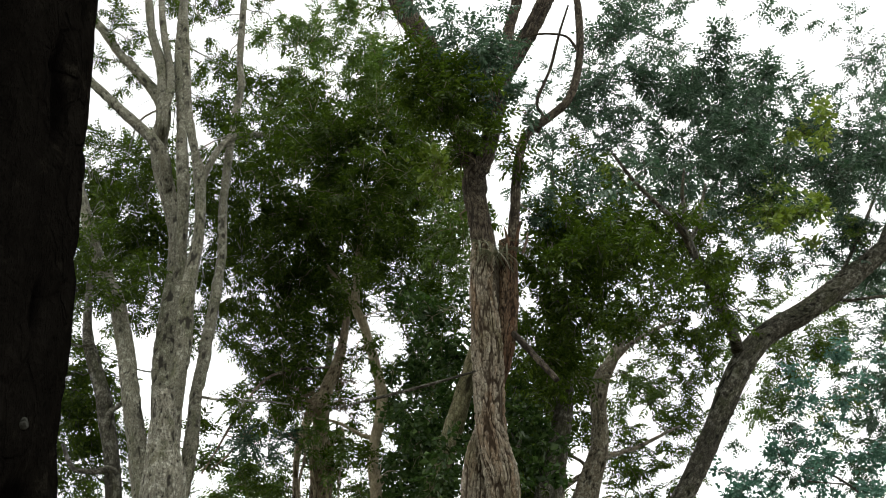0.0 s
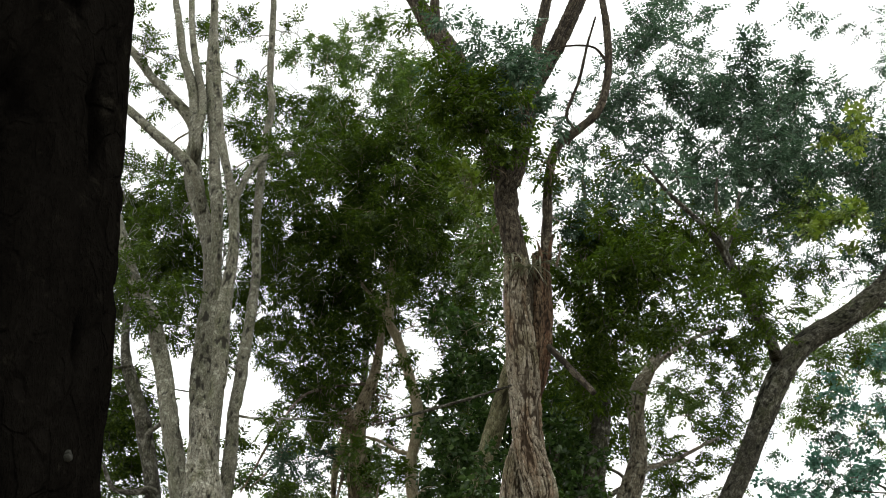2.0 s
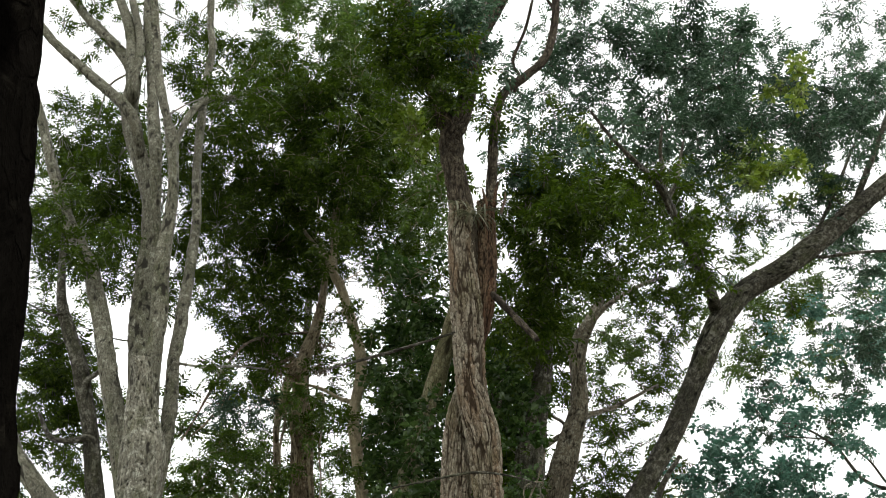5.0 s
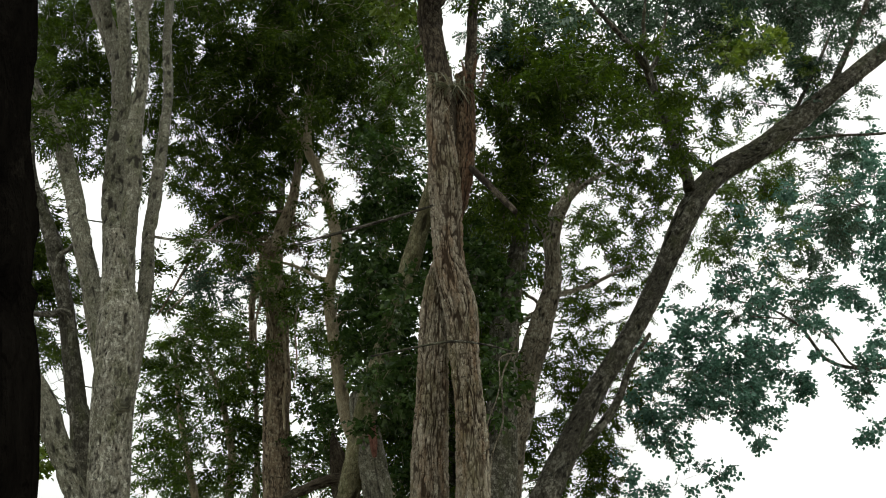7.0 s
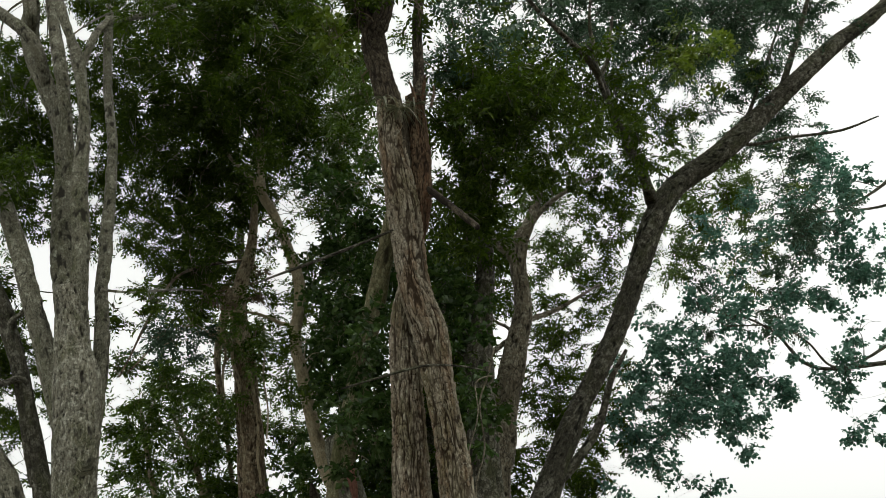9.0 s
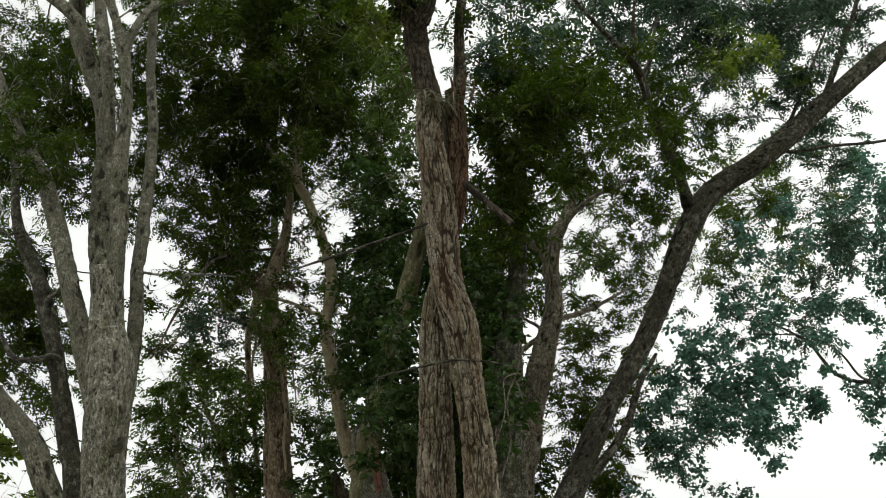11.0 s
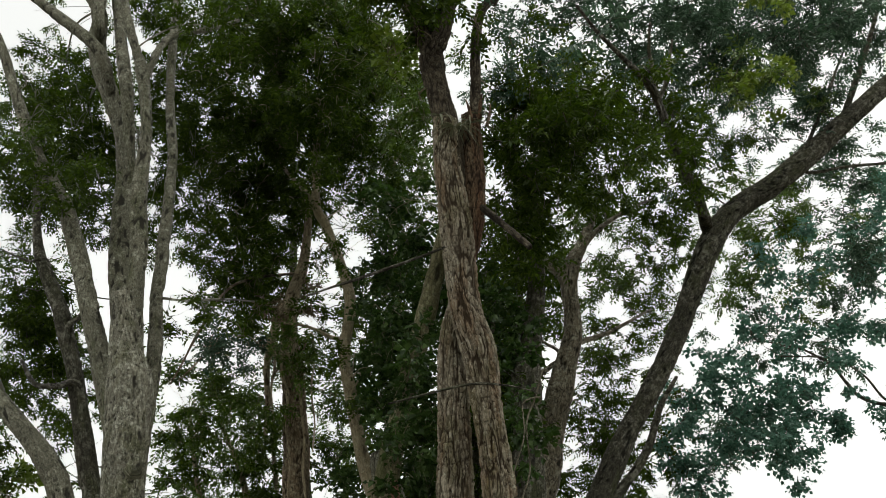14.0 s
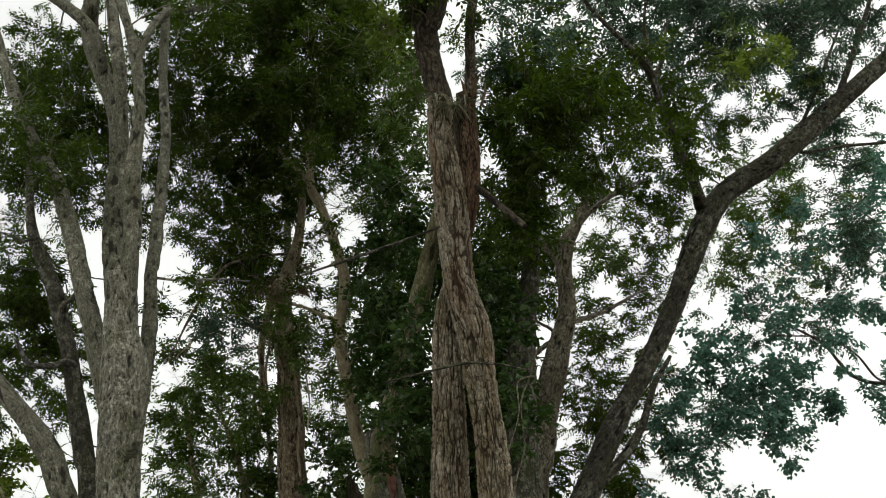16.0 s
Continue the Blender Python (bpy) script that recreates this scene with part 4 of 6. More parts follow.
limbs.append(("limb", [(1.90, 12.20, 5.46, 0.058), (1.74, 12.11, 5.62, 0.051), (1.59, 11.96, 5.90, 0.040), (1.52, 11.74, 6.39, 0.029), (1.59, 11.50, 6.91, 0.018)]))
limbs.append(("limb", [(1.99, 12.20, 4.63, 0.043), (2.24, 12.35, 4.72, 0.036), (2.49, 12.51, 4.83, 0.033), (2.81, 12.70, 5.01, 0.023), (3.14, 12.90, 5.20, 0.015)]))
limbs.append(("limb", [(1.72, 12.20, 4.36, 0.036), (1.54, 12.20, 4.30, 0.032), (1.33, 12.20, 4.16, 0.025), (1.21, 12.20, 4.08, 0.018)]))
limbs.append(("limb", [(1.76, 12.20, 4.47, 0.025), (1.59, 12.20, 4.65, 0.021), (1.42, 12.20, 4.80, 0.014)]))
limbs.append(("limb", [(2.176, 12.100, 5.825, 0.043), (2.344, 12.100, 6.007, 0.036), (2.546, 12.100, 6.157, 0.033), (2.856, 12.100, 6.325, 0.026), (3.167, 12.100, 6.439, 0.015)]))
clumps += [
    ((1.15, 8.59, 6.37), (0.43, 0.45, 0.35), 0.85, 2),
    ((1.55, 8.70, 6.30), (0.50, 0.45, 0.42), 0.90, 0),
    ((2.05, 9.26, 6.41), (0.53, 0.45, 0.37), 0.93, 0),
    ((0.98, 8.88, 5.82), (0.36, 0.45, 0.35), 0.80, 0),
    ((1.36, 8.81, 5.73), (0.57, 0.45, 0.35), 0.93, 0),
    ((1.79, 8.64, 5.59), (0.49, 0.45, 0.34), 0.93, 0),
    ((1.13, 9.43, 5.56), (0.45, 0.45, 0.36), 0.90, 0),
    ((1.51, 8.93, 5.27), (0.49, 0.45, 0.31), 0.72, 0),
]
clumps += [
    ((1.91, 8.74, 5.25), (0.34, 0.45, 0.27), 0.62, 0),
    ((0.90, 8.60, 4.67), (0.30, 0.45, 0.39), 0.93, 0),
    ((1.17, 8.60, 4.89), (0.33, 0.45, 0.29), 0.80, 0),
    ((1.46, 8.70, 6.68), (0.33, 0.45, 0.29), 0.60, 0),
    ((2.70, 13.36, 6.42), (0.52, 0.45, 0.40), 0.47, 1),
    ((3.25, 12.88, 6.42), (0.60, 0.45, 0.49), 0.57, 0),
    ((3.38, 12.79, 5.74), (0.49, 0.45, 0.48), 0.65, 0),
    ((2.96, 13.19, 6.03), (0.51, 0.45, 0.30), 0.35, 0),
]
clumps += [
    ((2.64, 12.97, 5.52), (0.59, 0.45, 0.38), 0.60, 1),
    ((3.30, 13.65, 5.35), (0.51, 0.45, 0.40), 0.60, 0),
    ((2.48, 12.86, 4.84), (0.43, 0.45, 0.33), 0.40, 0),
    ((1.81, 13.23, 5.32), (0.25, 0.45, 0.29), 0.30, 0),
    ((2.87, 13.45, 4.63), (0.39, 0.45, 0.29), 0.55, 0),
    ((2.36, 13.12, 6.68), (0.41, 0.45, 0.30), 0.34, 1),
    ((2.45, 13.64, 4.02), (0.50, 0.45, 0.39), 0.60, 0),
    ((2.39, 13.18, 3.19), (0.38, 0.45, 0.47), 0.65, 0),
]
clumps += [
    ((2.07, 12.97, 2.31), (0.37, 0.45, 0.36), 0.60, 0),
    ((2.71, 13.12, 4.55), (0.39, 0.45, 0.38), 0.50, 0),
    ((1.36, 12.78, 3.02), (0.37, 0.45, 0.54), 0.50, 0),
    ((1.11, 8.08, 5.63), (0.33, 0.45, 0.29), 0.80, 0),
    ((1.51, 8.05, 5.56), (0.39, 0.45, 0.29), 0.80, 0),
    ((1.37, 8.69, 5.38), (0.41, 0.45, 0.27), 0.72, 0),
    ((2.84, 14.41, 2.92), (0.52, 0.45, 0.61), 0.80, 0),
    ((2.99, 13.69, 3.62), (0.45, 0.45, 0.49), 0.75, 0),
]
clumps += [
    ((2.46, 13.69, 3.95), (0.45, 0.45, 0.49), 0.75, 0),
    ((2.62, 14.31, 2.37), (0.61, 0.45, 0.40), 0.80, 0),
    ((3.43, 14.29, 4.37), (0.53, 0.45, 0.42), 0.60, 0),
    ((2.44, 13.76, 4.70), (0.41, 0.45, 0.50), 0.60, 0),
    ((2.04, 14.24, 3.36), (0.40, 0.45, 0.49), 0.60, 0),
    ((2.62, 14.29, 3.80), (0.46, 0.45, 0.45), 0.55, 0),
    ((2.36, 13.97, 3.07), (0.49, 0.45, 0.34), 0.55, 0),
    ((2.86, 13.93, 4.59), (0.46, 0.45, 0.40), 0.45, 0),
]
clumps += [
    ((0.96, 8.50, 5.50), (0.26, 0.40, 0.21), 0.85, 0),
    ((1.16, 8.50, 5.17), (0.26, 0.40, 0.20), 0.80, 0),
    ((0.87, 8.60, 5.24), (0.18, 0.40, 0.21), 0.80, 0),
    ((1.26, 8.40, 5.51), (0.23, 0.40, 0.18), 0.75, 1),
    ((1.52, 8.80, 5.23), (0.21, 0.40, 0.16), 0.52, 1),
    ((0.93, 8.90, 4.80), (0.21, 0.40, 0.21), 0.75, 0),
    ((1.20, 8.90, 4.90), (0.21, 0.40, 0.18), 0.60, 0),
    ((1.05, 9.30, 4.66), (0.22, 0.40, 0.22), 0.70, 0),
]
clumps += [
    ((2.21, 11.50, 6.00), (0.24, 0.40, 0.24), 0.52, 0),
    ((1.95, 11.50, 5.83), (0.19, 0.40, 0.17), 0.34, 1),
    ((2.47, 11.60, 6.21), (0.25, 0.40, 0.18), 0.38, 0),
    ((2.31, 11.80, 5.55), (0.25, 0.40, 0.21), 0.35, 1),
]
clumps += [
    ((2.09, 13.00, 3.94), (0.26, 0.40, 0.38), 0.60, 0),
    ((2.44, 13.00, 3.71), (0.26, 0.40, 0.34), 0.60, 0),
    ((2.17, 13.00, 3.50), (0.30, 0.40, 0.26), 0.60, 0),
]
tree("forked_tree", "grey-brown forked tree with dense green leaves", "tree", "grey", "scaly", limbs, clumps, seed=5, size=0.9, detail=1)

# winding tree
limbs, clumps = [], []
limbs.append(("trunk", [(0.00, 12.40, -0.15, 0.180), (0.00, 12.40, 1.05, 0.130), (-0.14, 12.33, 2.08, 0.105), (-0.30, 12.28, 2.50, 0.098), (-0.58, 12.24, 2.94, 0.096), (-0.72, 12.20, 3.42, 0.079), (-0.83, 12.13, 4.18, 0.073), (-0.88, 12.09, 4.67, 0.070), (-0.78, 12.05, 5.24, 0.068), (-0.83, 12.02, 5.61, 0.064), (-1.03, 11.97, 6.28, 0.061), (-1.15, 11.94, 6.60, 0.054), (-1.12, 11.89, 7.35, 0.044), (-1.04, 11.84, 7.98, 0.033), (-1.08, 11.80, 8.62, 0.023)]))
limbs.append(("limb", [(-1.12, 11.90, 6.52, 0.033), (-1.34, 12.00, 6.88, 0.029), (-1.57, 12.09, 7.21, 0.022), (-1.75, 12.20, 7.67, 0.015)]))
limbs.append(("limb", [(-0.86, 12.20, 4.81, 0.032), (-1.05, 12.20, 4.92, 0.029), (-1.33, 12.20, 5.07, 0.021), (-1.62, 12.20, 5.14, 0.014)]))
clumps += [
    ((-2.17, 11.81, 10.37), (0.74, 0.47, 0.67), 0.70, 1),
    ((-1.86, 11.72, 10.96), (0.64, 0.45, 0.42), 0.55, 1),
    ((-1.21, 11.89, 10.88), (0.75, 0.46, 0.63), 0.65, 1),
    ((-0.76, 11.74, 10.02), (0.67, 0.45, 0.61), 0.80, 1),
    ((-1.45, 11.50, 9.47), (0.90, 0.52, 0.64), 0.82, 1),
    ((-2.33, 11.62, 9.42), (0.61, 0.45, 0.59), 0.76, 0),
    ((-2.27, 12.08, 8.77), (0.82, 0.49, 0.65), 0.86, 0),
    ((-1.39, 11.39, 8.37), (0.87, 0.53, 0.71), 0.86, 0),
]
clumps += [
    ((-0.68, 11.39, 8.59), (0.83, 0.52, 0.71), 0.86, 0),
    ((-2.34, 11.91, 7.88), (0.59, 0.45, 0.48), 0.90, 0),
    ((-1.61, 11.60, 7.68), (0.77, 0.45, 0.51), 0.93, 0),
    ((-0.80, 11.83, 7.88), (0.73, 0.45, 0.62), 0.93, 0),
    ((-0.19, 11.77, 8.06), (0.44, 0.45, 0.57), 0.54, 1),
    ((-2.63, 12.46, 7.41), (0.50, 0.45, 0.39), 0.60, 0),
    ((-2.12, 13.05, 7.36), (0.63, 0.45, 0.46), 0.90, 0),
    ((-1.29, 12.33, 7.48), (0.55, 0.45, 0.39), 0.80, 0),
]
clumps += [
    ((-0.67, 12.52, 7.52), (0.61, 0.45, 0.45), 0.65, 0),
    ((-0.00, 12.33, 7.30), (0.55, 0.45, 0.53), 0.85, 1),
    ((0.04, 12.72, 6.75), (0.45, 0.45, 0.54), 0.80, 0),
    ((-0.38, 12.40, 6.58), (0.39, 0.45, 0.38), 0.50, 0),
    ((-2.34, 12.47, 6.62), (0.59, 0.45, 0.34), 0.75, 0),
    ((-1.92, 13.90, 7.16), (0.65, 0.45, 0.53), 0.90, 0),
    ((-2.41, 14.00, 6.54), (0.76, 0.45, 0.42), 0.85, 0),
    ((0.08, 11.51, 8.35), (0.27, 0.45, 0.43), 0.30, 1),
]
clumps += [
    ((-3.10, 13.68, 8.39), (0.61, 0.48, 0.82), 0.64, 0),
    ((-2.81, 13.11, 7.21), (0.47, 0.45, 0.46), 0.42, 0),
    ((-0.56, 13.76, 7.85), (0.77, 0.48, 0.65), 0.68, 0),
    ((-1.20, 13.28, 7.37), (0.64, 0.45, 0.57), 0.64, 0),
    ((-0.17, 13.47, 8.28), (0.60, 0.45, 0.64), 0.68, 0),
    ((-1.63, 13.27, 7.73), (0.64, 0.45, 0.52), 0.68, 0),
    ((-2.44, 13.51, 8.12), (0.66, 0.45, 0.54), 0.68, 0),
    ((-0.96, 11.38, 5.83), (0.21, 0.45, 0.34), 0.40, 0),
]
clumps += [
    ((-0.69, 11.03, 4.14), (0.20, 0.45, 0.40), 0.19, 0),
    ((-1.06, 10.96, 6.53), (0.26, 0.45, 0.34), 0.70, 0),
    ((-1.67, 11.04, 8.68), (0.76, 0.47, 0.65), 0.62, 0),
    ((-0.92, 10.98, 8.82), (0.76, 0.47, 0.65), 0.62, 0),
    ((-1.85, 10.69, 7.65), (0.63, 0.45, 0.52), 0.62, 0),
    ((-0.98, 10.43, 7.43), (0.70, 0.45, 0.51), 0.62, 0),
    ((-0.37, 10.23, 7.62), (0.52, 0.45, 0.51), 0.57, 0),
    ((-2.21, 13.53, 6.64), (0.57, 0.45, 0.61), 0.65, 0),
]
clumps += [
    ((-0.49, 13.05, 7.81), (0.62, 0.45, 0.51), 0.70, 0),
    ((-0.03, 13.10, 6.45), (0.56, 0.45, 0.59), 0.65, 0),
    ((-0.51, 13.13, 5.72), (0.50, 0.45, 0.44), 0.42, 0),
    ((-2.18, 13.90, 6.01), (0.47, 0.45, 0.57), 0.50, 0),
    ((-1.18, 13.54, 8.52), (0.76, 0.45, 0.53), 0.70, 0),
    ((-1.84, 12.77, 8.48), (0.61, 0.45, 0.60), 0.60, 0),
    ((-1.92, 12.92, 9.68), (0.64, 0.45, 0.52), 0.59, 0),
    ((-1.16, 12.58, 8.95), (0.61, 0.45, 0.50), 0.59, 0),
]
clumps += [
    ((-0.53, 13.12, 9.53), (0.65, 0.45, 0.53), 0.59, 0),
    ((-1.53, 12.95, 8.45), (0.62, 0.45, 0.50), 0.70, 0),
    ((-0.56, 12.63, 8.04), (0.60, 0.45, 0.49), 0.60, 0),
    ((-0.05, 13.16, 9.04), (0.53, 0.45, 0.63), 0.60, 0),
    ((-2.69, 13.55, 9.06), (0.56, 0.45, 0.55), 0.55, 0),
    ((-1.86, 13.55, 8.42), (0.67, 0.45, 0.49), 0.60, 0),
    ((-0.91, 13.54, 8.42), (0.67, 0.45, 0.49), 0.60, 0),
    ((-2.67, 13.34, 8.04), (0.49, 0.45, 0.48), 0.50, 0),
]
clumps += [
    ((-1.88, 13.38, 7.50), (0.53, 0.45, 0.42), 0.50, 0),
    ((-1.20, 13.29, 7.28), (0.48, 0.45, 0.41), 0.50, 0),
    ((-0.37, 13.22, 7.43), (0.42, 0.45, 0.46), 0.50, 0),
]
clumps += [
    ((-1.07, 11.30, 7.01), (0.32, 0.40, 0.32), 0.85, 0),
    ((-0.95, 11.30, 7.55), (0.32, 0.40, 0.32), 0.85, 0),
    ((-1.19, 11.40, 6.61), (0.28, 0.40, 0.24), 0.70, 0),
    ((-0.56, 11.60, 6.42), (0.31, 0.40, 0.21), 0.60, 5),
    ((-0.17, 11.40, 5.87), (0.30, 0.40, 0.24), 0.45, 5),
]
clumps += [
    ((-0.24, 12.60, 5.25), (0.26, 0.40, 0.29), 0.42, 5),
    ((-0.57, 12.80, 4.73), (0.22, 0.40, 0.33), 0.42, 5),
    ((-0.28, 12.80, 5.94), (0.26, 0.40, 0.26), 0.55, 5),
]
clumps += [
    ((-0.66, 12.80, 6.05), (0.30, 0.40, 0.34), 0.50, 5),
    ((-0.58, 12.80, 5.33), (0.22, 0.40, 0.30), 0.26, 5),
    ((-1.17, 12.70, 6.05), (0.23, 0.40, 0.30), 0.50, 0),
]
clumps += [
    ((-1.79, 13.20, 7.63), (0.50, 0.40, 0.38), 0.45, 0),
    ((-2.60, 13.20, 7.20), (0.38, 0.40, 0.38), 0.45, 0),
    ((-0.96, 13.20, 7.98), (0.42, 0.40, 0.42), 0.45, 0),
    ((-1.28, 13.20, 7.17), (0.37, 0.40, 0.33), 0.40, 0),
]
tree("winding_tree", "slender winding tan-barked tree under a dense dark crown", "tree", "tan", "plain", limbs, clumps, seed=6, size=0.9, detail=0.8)

# vine clad tree
limbs, clumps = [], []
limbs.append(("trunk", [(-1.520, 13.000, -0.150, 0.200), (-1.530, 13.000, 1.190, 0.175), (-1.620, 13.100, 3.131, 0.170), (-1.608, 13.100, 3.694, 0.163), (-1.621, 13.100, 4.129, 0.157), (-1.628, 13.100, 4.500, 0.143), (-1.636, 13.100, 4.802, 0.136), (-1.675, 13.100, 5.112, 0.114), (-1.686, 13.100, 5.307, 0.061)]))
limbs.append(("stem", [(-1.659, 13.050, 5.605, 0.069), (-1.737, 12.950, 5.501, 0.068), (-1.822, 12.900, 5.298, 0.060), (-1.899, 12.900, 5.035, 0.049), (-1.946, 12.900, 4.700, 0.041), (-1.936, 12.900, 4.294, 0.033), (-1.969, 12.900, 3.900, 0.026)]))
limbs.append(("twig", [(-1.58, 13.00, 6.07, 0.023), (-2.12, 12.62, 5.89, 0.018), (-2.40, 12.38, 5.64, 0.018), (-2.63, 11.99, 5.02, 0.017), (-2.75, 11.69, 4.56, 0.013), (-2.83, 11.50, 4.29, 0.010)]))
limbs.append(("twig", [(-2.50, 11.60, 4.60, 0.011), (-2.62, 11.55, 4.45, 0.011), (-2.73, 11.50, 4.33, 0.008)]))
limbs.append(("stem", [(-1.658, 13.050, 4.867, 0.098), (-1.673, 13.050, 5.253, 0.103), (-1.668, 13.050, 5.487, 0.099), (-1.602, 13.050, 5.800, 0.092), (-1.513, 13.050, 6.036, 0.081), (-1.429, 13.050, 6.357, 0.066), (-1.380, 13.050, 6.771, 0.051), (-1.346, 13.050, 7.195, 0.032)]))
clumps += [
    ((-2.55, 13.65, 5.74), (0.57, 0.45, 0.35), 0.50, 0),
    ((-2.13, 13.96, 6.12), (0.64, 0.45, 0.52), 0.75, 0),
    ((-2.67, 13.24, 5.10), (0.54, 0.45, 0.34), 0.80, 2),
    ((-1.46, 13.91, 5.73), (0.50, 0.45, 0.54), 0.40, 0),
    ((-1.76, 14.06, 5.17), (0.60, 0.45, 0.53), 0.40, 0),
    ((-1.09, 13.84, 5.17), (0.41, 0.45, 0.50), 0.25, 0),
    ((-2.51, 13.70, 6.22), (0.53, 0.45, 0.31), 0.60, 0),
    ((-3.24, 13.87, 7.10), (0.53, 0.45, 0.57), 0.55, 0),
]
clumps += [
    ((-2.50, 13.88, 7.97), (0.65, 0.45, 0.63), 0.80, 0),
    ((-2.69, 14.01, 6.85), (0.64, 0.45, 0.47), 0.70, 0),
    ((-2.16, 13.29, 6.13), (0.50, 0.45, 0.39), 0.70, 0),
    ((-1.72, 12.84, 5.49), (0.19, 0.45, 0.28), 0.30, 4),
    ((-1.47, 12.86, 5.81), (0.20, 0.45, 0.29), 0.35, 4),
    ((-1.78, 12.92, 4.97), (0.15, 0.45, 0.38), 0.30, 4),
    ((-1.43, 12.81, 4.55), (0.19, 0.45, 0.28), 0.25, 0),
    ((-1.86, 13.00, 5.70), (0.22, 0.45, 0.38), 0.30, 0),
]
clumps += [
    ((-2.45, 11.81, 4.78), (0.39, 0.45, 0.22), 0.85, 2),
    ((-2.27, 12.63, 5.14), (0.37, 0.45, 0.27), 0.70, 2),
]
clumps += [
    ((-1.22, 12.40, 4.78), (0.27, 0.40, 0.21), 0.65, 1),
    ((-1.81, 12.40, 4.78), (0.23, 0.40, 0.19), 0.60, 1),
    ((-1.17, 12.50, 4.26), (0.21, 0.40, 0.27), 0.60, 1),
    ((-2.02, 12.40, 5.35), (0.31, 0.40, 0.22), 0.65, 0),
    ((-1.25, 12.50, 5.29), (0.25, 0.40, 0.16), 0.50, 0),
    ((-1.92, 12.60, 4.34), (0.18, 0.40, 0.29), 0.45, 1),
    ((-1.53, 12.40, 4.98), (0.25, 0.40, 0.13), 0.55, 1),
]
clumps += [
    ((-1.84, 12.70, 6.02), (0.28, 0.40, 0.26), 0.30, 0),
    ((-2.19, 12.60, 5.85), (0.26, 0.40, 0.26), 0.50, 0),
    ((-1.42, 12.60, 4.59), (0.22, 0.40, 0.22), 0.45, 1),
]
tree("vine_clad_tree", "brown trunk hung with dry vines and leaves", "tree", "brown", "scaly", limbs, clumps, seed=7, size=0.9, detail=1)

# slender dark tree
limbs, clumps = [], []
limbs.append(("trunk", [(-3.050, 10.200, -0.150, 0.150), (-3.120, 10.250, 1.400, 0.112), (-3.257, 10.350, 2.874, 0.102), (-3.317, 10.380, 3.099, 0.103), (-3.400, 10.400, 3.499, 0.092), (-3.489, 10.420, 3.970, 0.087), (-3.563, 10.450, 4.278, 0.088), (-3.662, 10.480, 4.597, 0.083), (-3.753, 10.500, 4.920, 0.084), (-3.907, 10.550, 5.265, 0.079), (-4.075, 10.600, 5.689, 0.060), (-4.160, 10.650, 6.300, 0.036), (-4.220, 10.700, 6.900, 0.019)]))
limbs.append(("limb", [(-3.44, 10.30, 4.03, 0.040), (-3.67, 10.30, 4.05, 0.031), (-3.89, 10.30, 4.09, 0.029), (-4.04, 10.30, 4.35, 0.020)]))
limbs.append(("limb", [(-3.64, 10.40, 4.66, 0.032), (-3.52, 10.40, 4.80, 0.027), (-3.42, 10.40, 4.95, 0.018)]))
limbs.append(("limb", [(-3.93, 10.50, 5.50, 0.018), (-4.13, 10.50, 5.51, 0.015), (-4.45, 10.50, 5.67, 0.009)]))
clumps += [
    ((-4.45, 11.05, 6.98), (0.45, 0.45, 0.53), 0.65, 0),
    ((-4.23, 11.14, 6.41), (0.53, 0.45, 0.35), 0.60, 0),
    ((-4.69, 11.78, 5.98), (0.46, 0.45, 0.36), 0.45, 0),
    ((-4.41, 11.70, 5.29), (0.53, 0.45, 0.52), 0.80, 0),
    ((-4.37, 11.68, 4.58), (0.52, 0.45, 0.42), 0.80, 0),
    ((-4.01, 11.67, 6.24), (0.46, 0.45, 0.40), 0.45, 0),
    ((-3.79, 11.12, 4.07), (0.65, 0.45, 0.28), 0.50, 0),
    ((-3.75, 11.23, 6.59), (0.36, 0.45, 0.44), 0.50, 0),
]
clumps += [
    ((-4.28, 11.31, 4.67), (0.46, 0.45, 0.49), 0.85, 0),
    ((-4.20, 11.41, 4.12), (0.50, 0.45, 0.32), 0.55, 0),
    ((-3.96, 11.52, 3.46), (0.33, 0.45, 0.40), 0.25, 0),
    ((-4.26, 11.54, 2.83), (0.32, 0.45, 0.40), 0.20, 0),
    ((-4.34, 10.83, 5.20), (0.40, 0.45, 0.47), 0.70, 0),
    ((-4.77, 11.30, 4.01), (0.49, 0.45, 0.64), 0.70, 0),
    ((-4.82, 11.35, 3.01), (0.48, 0.45, 0.62), 0.35, 0),
    ((-4.40, 11.17, 6.53), (0.51, 0.45, 0.46), 0.65, 0),
]
clumps += [
    ((-4.37, 11.17, 5.33), (0.45, 0.45, 0.60), 0.80, 0),
    ((-3.88, 12.00, 6.94), (0.46, 0.45, 0.54), 0.55, 0),
    ((-4.97, 11.90, 7.68), (0.51, 0.45, 0.55), 0.50, 0),
    ((-4.20, 12.12, 7.22), (0.54, 0.45, 0.57), 0.60, 0),
    ((-3.32, 12.69, 7.48), (0.41, 0.45, 0.60), 0.55, 0),
    ((-2.97, 12.85, 6.77), (0.40, 0.45, 0.49), 0.50, 0),
    ((-3.89, 12.59, 7.78), (0.46, 0.45, 0.50), 0.50, 0),
    ((-4.92, 12.78, 7.88), (0.52, 0.45, 0.51), 0.60, 0),
]
clumps += [
    ((-3.16, 12.79, 8.15), (0.42, 0.45, 0.51), 0.55, 0),
]
tree("slender_dark_tree", "slender dark grey tree with small leaves", "tree", "dark", "plain", limbs, clumps, seed=8, size=0.81, detail=0.8)

